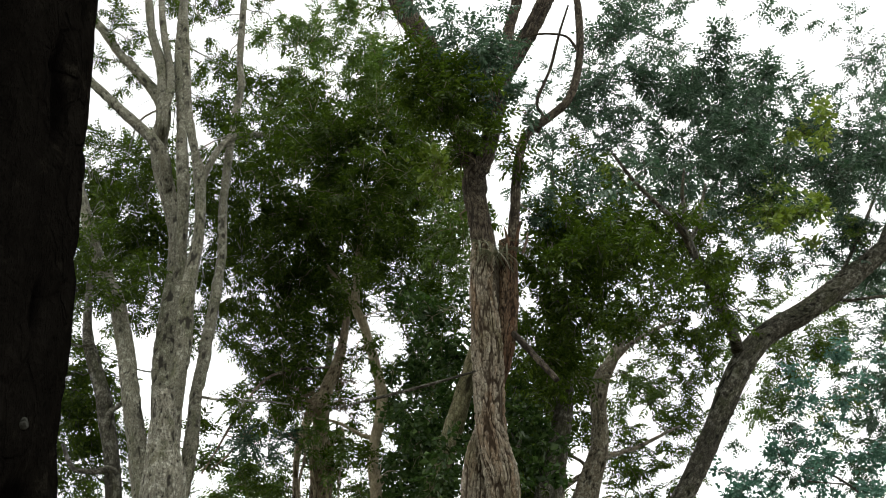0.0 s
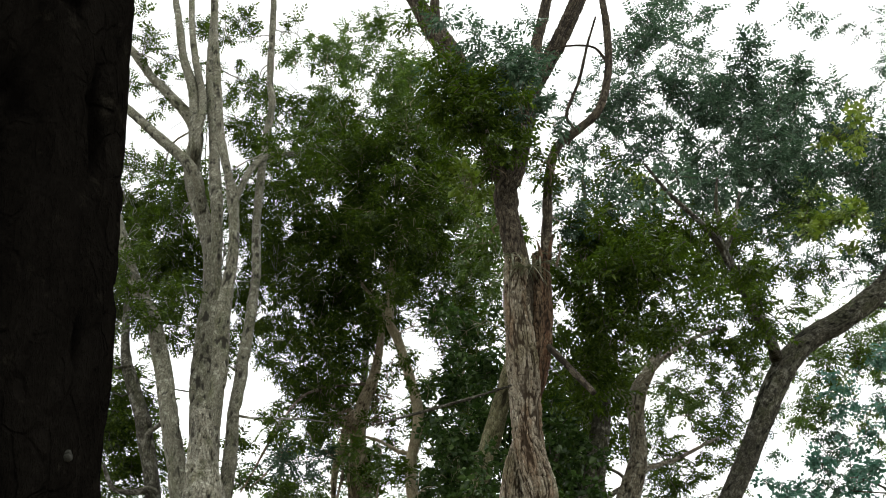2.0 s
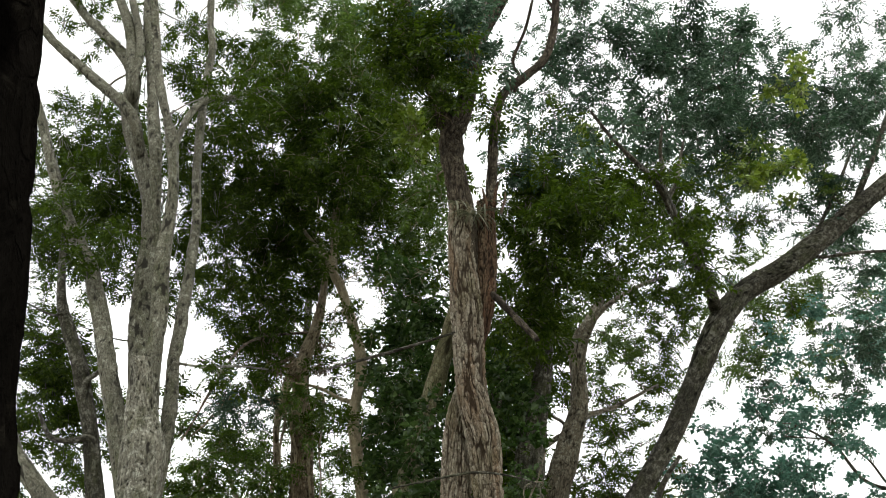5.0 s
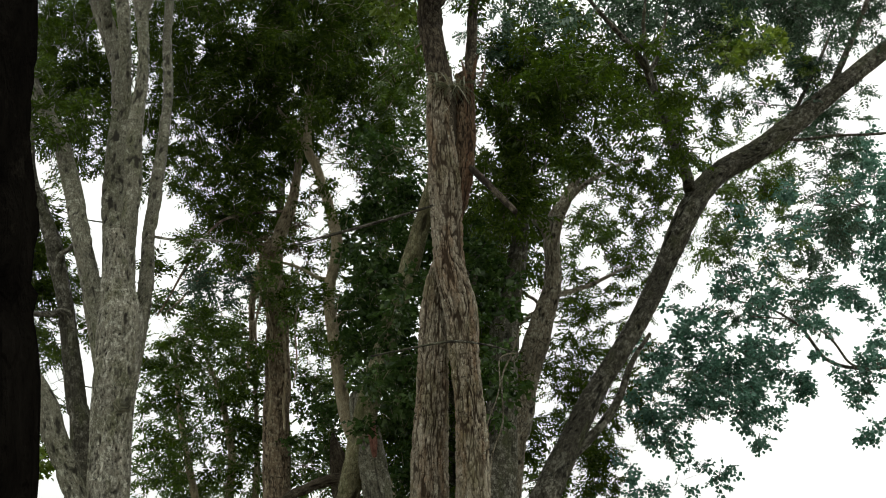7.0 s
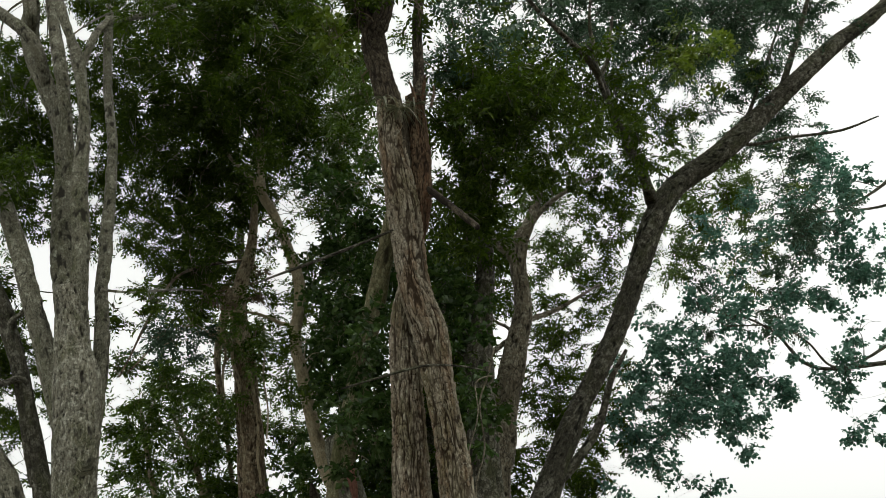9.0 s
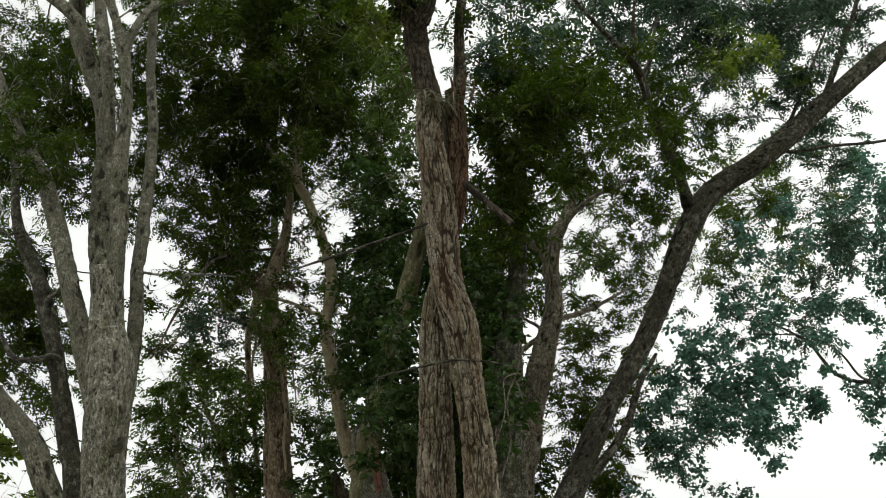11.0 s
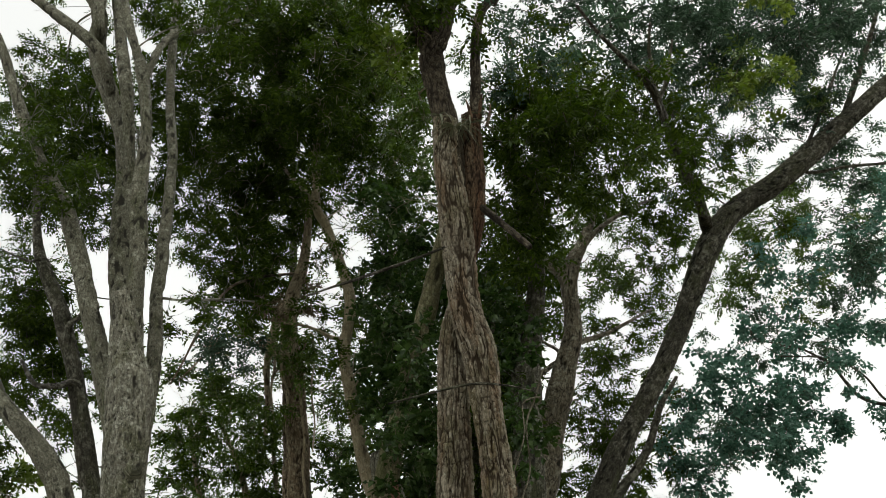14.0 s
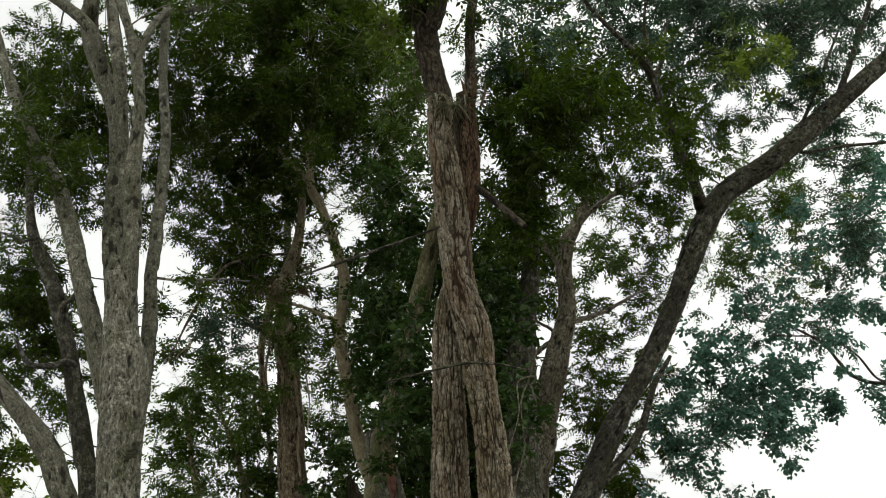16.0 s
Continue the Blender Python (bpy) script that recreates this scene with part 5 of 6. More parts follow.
# shaded tree
limbs, clumps = [], []
limbs.append(("trunk", [(0.91, 10.50, -0.15, 0.255), (0.91, 10.50, 1.01, 0.196), (0.98, 10.50, 2.08, 0.179), (1.05, 10.50, 3.13, 0.167), (1.10, 10.50, 3.74, 0.158), (1.21, 10.50, 4.36, 0.130), (1.32, 10.50, 4.81, 0.094), (1.39, 10.50, 5.48, 0.064), (1.36, 10.50, 6.17, 0.039)]))
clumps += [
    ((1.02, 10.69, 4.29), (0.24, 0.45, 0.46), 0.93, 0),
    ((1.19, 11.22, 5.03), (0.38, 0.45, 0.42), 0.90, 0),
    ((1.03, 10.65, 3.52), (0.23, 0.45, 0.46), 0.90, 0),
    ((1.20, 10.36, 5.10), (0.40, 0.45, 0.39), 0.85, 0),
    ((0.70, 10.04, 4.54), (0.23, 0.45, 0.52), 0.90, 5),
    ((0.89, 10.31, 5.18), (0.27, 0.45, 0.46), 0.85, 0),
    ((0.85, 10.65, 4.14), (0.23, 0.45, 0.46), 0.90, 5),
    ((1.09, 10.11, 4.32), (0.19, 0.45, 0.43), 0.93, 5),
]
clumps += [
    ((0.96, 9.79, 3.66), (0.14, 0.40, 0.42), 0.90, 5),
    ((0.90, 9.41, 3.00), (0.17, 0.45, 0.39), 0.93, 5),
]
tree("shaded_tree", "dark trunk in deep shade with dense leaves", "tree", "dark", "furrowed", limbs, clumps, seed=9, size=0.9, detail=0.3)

# leaning mossy tree
limbs, clumps = [], []
limbs.append(("trunk", [(-0.80, 12.00, -0.15, 0.176), (-0.80, 12.00, 1.23, 0.135), (-0.44, 11.23, 2.92, 0.128), (-0.19, 10.87, 3.69, 0.121), (-0.07, 10.69, 4.07, 0.114), (0.08, 10.48, 4.50, 0.108), (0.23, 10.26, 4.93, 0.092), (0.34, 10.10, 5.27, 0.080), (0.44, 9.95, 5.55, 0.065), (0.51, 9.80, 5.87, 0.041)]))
clumps += [
    ((-0.29, 11.76, 5.96), (0.37, 0.45, 0.36), 0.45, 5),
    ((-0.18, 11.85, 5.39), (0.45, 0.45, 0.53), 0.75, 5),
    ((-0.42, 11.71, 4.72), (0.44, 0.45, 0.51), 0.68, 5),
    ((0.10, 11.96, 4.64), (0.35, 0.45, 0.52), 0.90, 5),
    ((-0.27, 11.59, 4.15), (0.51, 0.45, 0.37), 0.80, 5),
    ((-0.69, 12.18, 5.42), (0.28, 0.45, 0.45), 0.26, 5),
    ((-0.14, 11.96, 3.71), (0.35, 0.45, 0.51), 0.90, 5),
    ((0.02, 12.01, 2.97), (0.34, 0.45, 0.51), 0.93, 5),
]
clumps += [
    ((0.04, 11.81, 2.30), (0.50, 0.45, 0.41), 0.93, 5),
    ((-0.06, 12.01, 4.49), (0.45, 0.45, 0.44), 0.62, 5),
    ((0.40, 10.88, 5.12), (0.21, 0.45, 0.55), 0.90, 5),
    ((0.15, 10.80, 5.52), (0.37, 0.45, 0.40), 0.90, 5),
    ((-0.20, 10.87, 4.89), (0.36, 0.45, 0.55), 0.85, 5),
    ((-0.27, 11.19, 3.82), (0.40, 0.45, 0.47), 0.80, 5),
    ((0.08, 11.03, 3.40), (0.27, 0.45, 0.46), 0.93, 5),
    ((-0.49, 11.22, 4.49), (0.29, 0.45, 0.56), 0.30, 5),
]
clumps += [
    ((-0.01, 10.46, 5.87), (0.40, 0.45, 0.39), 0.80, 5),
    ((-0.25, 9.49, 3.25), (0.17, 0.45, 0.30), 0.80, 5),
    ((-0.36, 9.91, 2.96), (0.19, 0.45, 0.30), 0.08, 5),
    ((0.06, 9.39, 4.18), (0.08, 0.45, 0.27), 0.45, 5),
    ((-0.07, 8.88, 3.62), (0.09, 0.45, 0.25), 0.50, 5),
    ((-0.51, 13.11, 4.30), (0.25, 0.45, 0.34), 0.34, 5),
    ((-1.08, 12.86, 3.02), (0.33, 0.45, 0.54), 0.70, 5),
    ((-1.18, 13.30, 3.66), (0.29, 0.45, 0.42), 0.30, 5),
]
clumps += [
    ((0.28, 10.80, 4.86), (0.14, 0.40, 0.25), 0.90, 5),
    ((0.20, 10.80, 4.48), (0.12, 0.40, 0.25), 0.85, 5),
    ((-0.16, 10.40, 3.84), (0.21, 0.40, 0.26), 0.85, 5),
    ((-0.01, 10.40, 3.48), (0.20, 0.40, 0.26), 0.85, 5),
    ((-0.28, 10.40, 3.27), (0.20, 0.40, 0.29), 0.55, 5),
    ((-0.04, 10.40, 3.03), (0.17, 0.40, 0.26), 0.85, 5),
    ((-0.29, 10.50, 4.24), (0.15, 0.40, 0.21), 0.60, 5),
]
tree("leaning_mossy_tree", "leaning broken mossy trunk with ivy leaves round it", "tree", "moss", "scaly", limbs, clumps, seed=10, size=0.9, detail=0.3)

# broken stump
limbs, clumps = [], []
limbs.append(("trunk", [(-0.160, 11.300, -0.150, 0.290), (-0.170, 11.300, 0.990, 0.200), (-0.220, 11.300, 1.680, 0.165), (-0.280, 11.300, 2.150, 0.150), (-0.360, 11.300, 2.650, 0.146), (-0.430, 11.300, 3.030, 0.142), (-0.470, 11.300, 3.220, 0.130), (-0.490, 11.300, 3.320, 0.095)]))
limbs.append(("scar", [(-0.330, 11.140, 3.000, 0.020), (-0.335, 11.130, 2.880, 0.045), (-0.320, 11.130, 2.740, 0.044), (-0.310, 11.140, 2.580, 0.022)]))
tree("broken_stump", "weathered broken stump with a reddish scar", "stump", "pale_stem", "furrowed", limbs, clumps, seed=12, size=0.9, detail=1.3)

# hanging vine
limbs, clumps = [], []
limbs.append(("stem", [(1.04, 8.60, 3.48, 0.007), (0.95, 8.60, 3.24, 0.008), (0.85, 8.60, 3.01, 0.007), (0.84, 8.60, 2.64, 0.007), (0.73, 8.60, 2.33, 0.007), (0.70, 8.60, 1.85, 0.007)]))
limbs.append(("stem", [(0.99, 8.50, 3.21, 0.006), (0.83, 8.50, 3.17, 0.007), (0.81, 8.50, 2.90, 0.006), (0.66, 8.50, 2.50, 0.006), (0.64, 8.50, 2.15, 0.006)]))
limbs.append(("vine_loop", [(0.709, 10.250, 4.482, 0.018), (0.762, 10.250, 4.451, 0.024), (0.796, 10.250, 4.382, 0.027), (0.781, 10.250, 4.296, 0.027), (0.731, 10.250, 4.260, 0.024), (0.690, 10.250, 4.279, 0.018)]))
tree("hanging_vine", "thin bare vine hanging beside the trunks", "vine", "grey", "plain", limbs, clumps, seed=13, size=0.9, detail=0.3)

# spreading tree
limbs, clumps = [], []
limbs.append(("limb", [(8.39, 14.50, 4.02, 0.049), (7.48, 14.39, 3.98, 0.037), (6.67, 14.29, 3.96, 0.030), (6.28, 14.24, 4.08, 0.026), (6.10, 14.20, 4.29, 0.024), (5.93, 14.16, 4.53, 0.020), (5.55, 14.10, 4.79, 0.016), (5.05, 14.03, 4.92, 0.012), (4.81, 14.00, 4.98, 0.010)]))
limbs.append(("limb", [(7.99, 14.20, 4.35, 0.029), (7.06, 14.04, 4.00, 0.021), (6.52, 13.94, 3.94, 0.018), (6.20, 13.84, 4.31, 0.016), (5.78, 13.75, 4.55, 0.012), (4.99, 13.60, 4.61, 0.010)]))
limbs.append(("trunk", [(11.36, 15.50, -0.15, 0.597), (11.36, 15.50, -0.97, 0.459), (11.66, 15.22, 1.84, 0.390), (11.74, 14.98, 4.43, 0.358), (11.65, 14.74, 7.21, 0.306), (11.56, 14.50, 10.20, 0.221)]))
limbs.append(("limb", [(11.74, 15.00, 5.55, 0.183), (10.50, 14.78, 5.32, 0.098), (9.12, 14.51, 4.74, 0.052), (8.05, 14.30, 4.37, 0.030)]))
limbs.append(("limb", [(11.77, 15.00, 7.82, 0.190), (10.01, 14.47, 7.51, 0.100), (8.77, 14.08, 7.08, 0.053), (7.87, 13.75, 6.51, 0.026), (7.17, 13.50, 6.16, 0.012)]))
clumps += [
    ((4.81, 14.38, 6.05), (0.39, 0.45, 0.58), 0.68, 1),
    ((5.35, 14.41, 6.78), (0.50, 0.45, 0.44), 0.76, 0),
    ((5.39, 13.62, 5.99), (0.56, 0.45, 0.46), 0.59, 6),
    ((6.41, 14.42, 6.78), (0.60, 0.45, 0.55), 0.55, 6),
    ((6.48, 14.42, 6.06), (0.55, 0.45, 0.48), 0.47, 6),
    ((5.31, 14.15, 5.43), (0.57, 0.45, 0.33), 0.47, 6),
    ((4.23, 13.59, 4.70), (0.54, 0.45, 0.26), 0.55, 6),
    ((5.29, 14.36, 4.86), (0.57, 0.45, 0.37), 0.59, 6),
]
clumps += [
    ((5.81, 13.66, 5.10), (0.55, 0.45, 0.36), 0.47, 6),
    ((7.31, 14.42, 6.96), (0.61, 0.47, 0.79), 0.59, 6),
    ((6.97, 14.15, 5.47), (0.67, 0.47, 0.74), 0.51, 6),
    ((3.82, 13.40, 3.95), (0.54, 0.45, 0.49), 0.59, 6),
    ((4.48, 13.50, 4.00), (0.63, 0.45, 0.42), 0.59, 6),
    ((5.28, 13.92, 4.02), (0.56, 0.45, 0.46), 0.59, 6),
    ((5.53, 13.86, 3.59), (0.51, 0.45, 0.32), 0.59, 6),
    ((4.91, 14.02, 3.39), (0.56, 0.45, 0.36), 0.59, 6),
]
clumps += [
    ((4.15, 14.18, 3.43), (0.47, 0.45, 0.46), 0.59, 6),
    ((3.46, 13.55, 3.05), (0.44, 0.45, 0.35), 0.55, 6),
    ((3.00, 13.35, 2.75), (0.35, 0.45, 0.34), 0.42, 6),
    ((2.95, 14.18, 2.35), (0.46, 0.45, 0.36), 0.55, 6),
    ((3.96, 13.36, 2.43), (0.48, 0.45, 0.23), 0.59, 6),
    ((3.78, 14.14, 2.31), (0.36, 0.45, 0.25), 0.51, 6),
    ((6.65, 13.05, 6.35), (0.56, 0.45, 0.54), 0.59, 6),
    ((6.94, 13.68, 5.78), (0.48, 0.45, 0.56), 0.59, 6),
]
clumps += [
    ((6.74, 13.65, 5.09), (0.47, 0.45, 0.37), 0.55, 6),
    ((6.92, 13.74, 4.40), (0.42, 0.45, 0.32), 0.55, 6),
    ((6.43, 13.45, 3.51), (0.40, 0.45, 0.39), 0.59, 6),
    ((6.57, 13.74, 3.00), (0.36, 0.45, 0.32), 0.55, 6),
    ((6.00, 13.13, 5.63), (0.46, 0.45, 0.45), 0.47, 6),
    ((7.50, 13.55, 5.48), (0.57, 0.45, 0.74), 0.59, 6),
    ((7.15, 13.25, 3.39), (0.62, 0.47, 0.78), 0.59, 6),
    ((3.42, 12.84, 4.00), (0.46, 0.45, 0.45), 0.65, 6),
]
clumps += [
    ((3.98, 12.78, 4.17), (0.56, 0.45, 0.33), 0.63, 6),
    ((4.63, 13.03, 4.03), (0.57, 0.45, 0.41), 0.65, 6),
    ((3.98, 12.86, 3.60), (0.51, 0.45, 0.36), 0.65, 6),
    ((4.58, 12.81, 3.40), (0.55, 0.45, 0.40), 0.65, 6),
    ((5.34, 13.64, 3.81), (0.49, 0.45, 0.35), 0.65, 6),
    ((4.79, 13.01, 3.00), (0.37, 0.45, 0.27), 0.65, 6),
    ((4.35, 13.55, 3.25), (0.43, 0.45, 0.28), 0.63, 6),
    ((3.28, 13.38, 3.45), (0.38, 0.45, 0.37), 0.59, 6),
]
clumps += [
    ((3.52, 13.41, 2.99), (0.42, 0.45, 0.28), 0.56, 6),
    ((4.65, 13.34, 4.80), (0.59, 0.45, 0.35), 0.56, 6),
    ((5.44, 13.61, 4.74), (0.45, 0.45, 0.29), 0.49, 6),
    ((6.03, 13.05, 3.84), (0.35, 0.45, 0.23), 0.60, 6),
    ((5.65, 12.98, 4.15), (0.39, 0.45, 0.29), 0.60, 6),
    ((6.47, 13.20, 3.71), (0.30, 0.45, 0.29), 0.50, 6),
]
tree("spreading_tree", "spreading tree with hanging blue-green leaf sprays", "tree", "dark", "plain", limbs, clumps, seed=14, size=0.85, detail=0.3)

# undergrowth shrub
limbs, clumps = [], []
limbs.append(("stem", [(-2.43, 14.50, -0.15, 0.130), (-2.43, 14.50, 1.01, 0.100), (-2.43, 14.50, 2.20, 0.071), (-2.41, 14.50, 2.98, 0.056), (-2.60, 14.50, 3.79, 0.041), (-2.87, 14.50, 4.45, 0.025)]))
limbs.append(("stem", [(-2.56, 14.40, -0.15, 0.079), (-2.56, 14.40, 1.02, 0.061), (-2.84, 14.40, 2.21, 0.055), (-3.03, 14.40, 2.99, 0.044), (-3.18, 14.40, 3.78, 0.032), (-3.26, 14.40, 4.53, 0.021)]))
limbs.append(("stem", [(-2.29, 14.60, -0.15, 0.081), (-2.29, 14.60, 1.00, 0.062), (-2.09, 14.60, 2.20, 0.052), (-2.07, 14.60, 3.14, 0.037), (-2.14, 14.60, 4.21, 0.021)]))
clumps += [
    ((-3.19, 14.07, 4.50), (0.62, 0.45, 0.48), 0.68, 1),
    ((-2.71, 14.31, 4.41), (0.63, 0.45, 0.51), 0.68, 1),
    ((-2.43, 14.92, 4.01), (0.65, 0.45, 0.63), 0.68, 1),
    ((-3.14, 14.75, 3.83), (0.64, 0.45, 0.62), 0.68, 1),
    ((-3.36, 14.42, 3.15), (0.61, 0.45, 0.60), 0.65, 1),
    ((-2.81, 14.90, 3.10), (0.74, 0.46, 0.62), 0.75, 1),
    ((-2.19, 14.61, 2.98), (0.52, 0.45, 0.61), 0.68, 1),
    ((-3.33, 14.79, 2.63), (0.62, 0.45, 0.46), 0.70, 1),
]
clumps += [
    ((-2.45, 14.31, 2.50), (0.60, 0.45, 0.44), 0.70, 1),
    ((-1.28, 14.22, 4.20), (0.31, 0.45, 0.41), 0.50, 1),
    ((-1.21, 14.45, 2.71), (0.41, 0.45, 0.60), 0.70, 1),
    ((-2.09, 14.17, 4.54), (0.42, 0.45, 0.51), 0.60, 1),
    ((-3.02, 12.56, 4.37), (0.45, 0.45, 0.31), 0.68, 1),
    ((-2.71, 12.72, 4.38), (0.50, 0.45, 0.31), 0.68, 1),
    ((-2.34, 13.04, 4.43), (0.47, 0.45, 0.41), 0.68, 1),
    ((-3.01, 13.17, 3.98), (0.56, 0.45, 0.41), 0.68, 1),
]
clumps += [
    ((-2.49, 13.10, 3.86), (0.55, 0.45, 0.45), 0.68, 1),
    ((-2.02, 12.88, 4.01), (0.37, 0.45, 0.54), 0.70, 1),
]
tree("undergrowth_shrub", "dense green undergrowth shrub with bright leaves", "shrub", "tan", "plain", limbs, clumps, seed=15, size=0.99, detail=0.3)

# bright shrub
limbs, clumps = [], []
limbs.append(("stem", [(-4.07, 11.00, -0.15, 0.070), (-4.07, 11.00, 0.73, 0.054), (-4.16, 11.00, 1.50, 0.045), (-4.25, 11.00, 2.30, 0.034), (-4.36, 11.00, 2.98, 0.018)]))
clumps += [
    ((-4.49, 11.35, 3.21), (0.35, 0.45, 0.31), 0.90, 3),
    ((-4.75, 11.25, 2.92), (0.46, 0.45, 0.45), 0.90, 3),
    ((-4.21, 10.97, 2.69), (0.45, 0.45, 0.36), 0.90, 3),
]
tree("bright_shrub", "bright yellow-green leafy shrub", "shrub", "tan", "plain", limbs, clumps, seed=16, size=0.9, detail=0.3)

# dense crowned tree
limbs, clumps = [], []
limbs.append(("trunk", [(0.81, 15.00, -0.15, 0.263), (0.81, 15.00, 0.88, 0.202), (0.85, 15.00, 2.94, 0.185), (0.83, 15.00, 5.55, 0.132), (0.86, 15.00, 7.14, 0.082)]))
limbs.append(("limb", [(0.85, 15.00, 6.10, 0.062), (1.59, 14.81, 7.06, 0.049), (2.70, 14.60, 7.93, 0.032)]))
limbs.append(("limb", [(0.85, 15.00, 3.78, 0.051), (0.27, 14.80, 4.28, 0.038), (-0.14, 14.60, 4.93, 0.025)]))
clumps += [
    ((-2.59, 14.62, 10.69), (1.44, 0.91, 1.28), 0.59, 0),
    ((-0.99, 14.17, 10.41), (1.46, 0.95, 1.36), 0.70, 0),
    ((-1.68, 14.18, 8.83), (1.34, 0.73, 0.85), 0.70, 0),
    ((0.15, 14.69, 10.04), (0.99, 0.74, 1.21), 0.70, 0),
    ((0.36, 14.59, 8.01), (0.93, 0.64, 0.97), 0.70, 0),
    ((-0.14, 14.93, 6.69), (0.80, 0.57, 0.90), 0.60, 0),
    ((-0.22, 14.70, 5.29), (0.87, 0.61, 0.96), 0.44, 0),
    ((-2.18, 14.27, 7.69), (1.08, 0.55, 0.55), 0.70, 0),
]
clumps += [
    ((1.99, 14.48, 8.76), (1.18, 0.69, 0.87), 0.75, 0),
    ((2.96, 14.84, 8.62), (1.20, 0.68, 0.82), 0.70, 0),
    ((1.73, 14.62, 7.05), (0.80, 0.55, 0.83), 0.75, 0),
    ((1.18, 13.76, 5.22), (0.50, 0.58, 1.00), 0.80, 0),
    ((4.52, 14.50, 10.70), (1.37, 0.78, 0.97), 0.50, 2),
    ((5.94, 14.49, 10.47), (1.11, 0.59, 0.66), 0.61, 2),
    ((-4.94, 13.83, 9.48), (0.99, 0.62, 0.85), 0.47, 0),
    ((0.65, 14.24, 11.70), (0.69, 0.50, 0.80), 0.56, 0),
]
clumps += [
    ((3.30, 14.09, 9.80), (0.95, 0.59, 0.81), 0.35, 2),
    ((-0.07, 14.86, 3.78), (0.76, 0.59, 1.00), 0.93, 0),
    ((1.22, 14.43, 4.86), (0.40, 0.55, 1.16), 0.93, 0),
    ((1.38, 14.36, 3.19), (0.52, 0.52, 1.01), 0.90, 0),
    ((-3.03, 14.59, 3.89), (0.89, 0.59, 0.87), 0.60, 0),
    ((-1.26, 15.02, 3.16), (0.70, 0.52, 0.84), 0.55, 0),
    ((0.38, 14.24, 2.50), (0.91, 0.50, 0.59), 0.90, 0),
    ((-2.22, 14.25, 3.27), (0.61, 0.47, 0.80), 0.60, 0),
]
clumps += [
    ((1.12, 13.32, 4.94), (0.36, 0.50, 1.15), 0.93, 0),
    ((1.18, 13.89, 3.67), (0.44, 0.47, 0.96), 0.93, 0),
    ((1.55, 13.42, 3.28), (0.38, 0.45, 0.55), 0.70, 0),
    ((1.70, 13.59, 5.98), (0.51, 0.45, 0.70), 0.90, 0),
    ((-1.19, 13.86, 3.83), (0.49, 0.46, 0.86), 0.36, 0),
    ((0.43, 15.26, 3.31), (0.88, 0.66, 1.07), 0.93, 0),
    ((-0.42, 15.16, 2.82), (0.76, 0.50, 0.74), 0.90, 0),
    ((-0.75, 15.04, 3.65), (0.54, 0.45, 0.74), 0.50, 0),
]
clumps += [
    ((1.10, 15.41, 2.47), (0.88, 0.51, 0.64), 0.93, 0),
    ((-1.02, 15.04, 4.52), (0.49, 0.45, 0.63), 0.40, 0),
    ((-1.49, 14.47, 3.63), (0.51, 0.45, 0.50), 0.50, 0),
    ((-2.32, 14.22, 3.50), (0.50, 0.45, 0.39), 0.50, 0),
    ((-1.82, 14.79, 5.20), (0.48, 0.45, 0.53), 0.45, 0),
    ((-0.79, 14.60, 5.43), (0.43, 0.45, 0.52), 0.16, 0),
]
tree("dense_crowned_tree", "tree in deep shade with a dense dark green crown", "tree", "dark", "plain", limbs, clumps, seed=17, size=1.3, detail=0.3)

# distant tree
limbs, clumps = [], []
limbs.append(("trunk", [(-5.21, 19.00, -0.15, 0.196), (-5.21, 19.00, 0.86, 0.151), (-5.32, 19.00, 3.44, 0.126), (-5.67, 19.00, 6.70, 0.094), (-5.75, 19.00, 10.30, 0.052), (-6.00, 19.00, 12.66, 0.030)]))
clumps += [
    ((-7.06, 18.44, 7.98), (1.56, 1.04, 1.53), 0.38, 0),
    ((-6.93, 18.82, 6.28), (1.53, 0.93, 1.23), 0.42, 0),
    ((-6.68, 18.75, 12.07), (1.88, 1.20, 1.69), 0.38, 0),
    ((-6.20, 18.11, 9.78), (1.60, 0.92, 1.14), 0.38, 0),
    ((-6.28, 18.84, 14.77), (1.99, 1.10, 1.30), 0.15, 0),
    ((-4.41, 18.23, 9.82), (0.88, 0.73, 1.29), 0.30, 0),
    ((-4.35, 18.32, 11.55), (1.07, 0.76, 1.19), 0.34, 0),
    ((-8.63, 18.80, 10.48), (1.22, 1.11, 2.08), 0.34, 0),
]
clumps += [
    ((-6.90, 18.60, 6.40), (1.24, 0.82, 1.21), 0.38, 0),
    ((-6.39, 18.45, 4.64), (1.19, 0.79, 1.17), 0.10, 0),
    ((-6.46, 18.18, 3.10), (1.02, 0.59, 0.75), 0.12, 0),
    ((-3.97, 18.74, 4.21), (1.21, 0.76, 1.05), 0.25, 0),
    ((-3.84, 18.38, 2.95), (1.43, 0.73, 0.76), 0.25, 0),
]
tree("distant_tree", "thin distant tree with small airy leaves", "tree", "dark", "plain", limbs, clumps, seed=31, size=1.15, detail=0.3, group="distant trees")

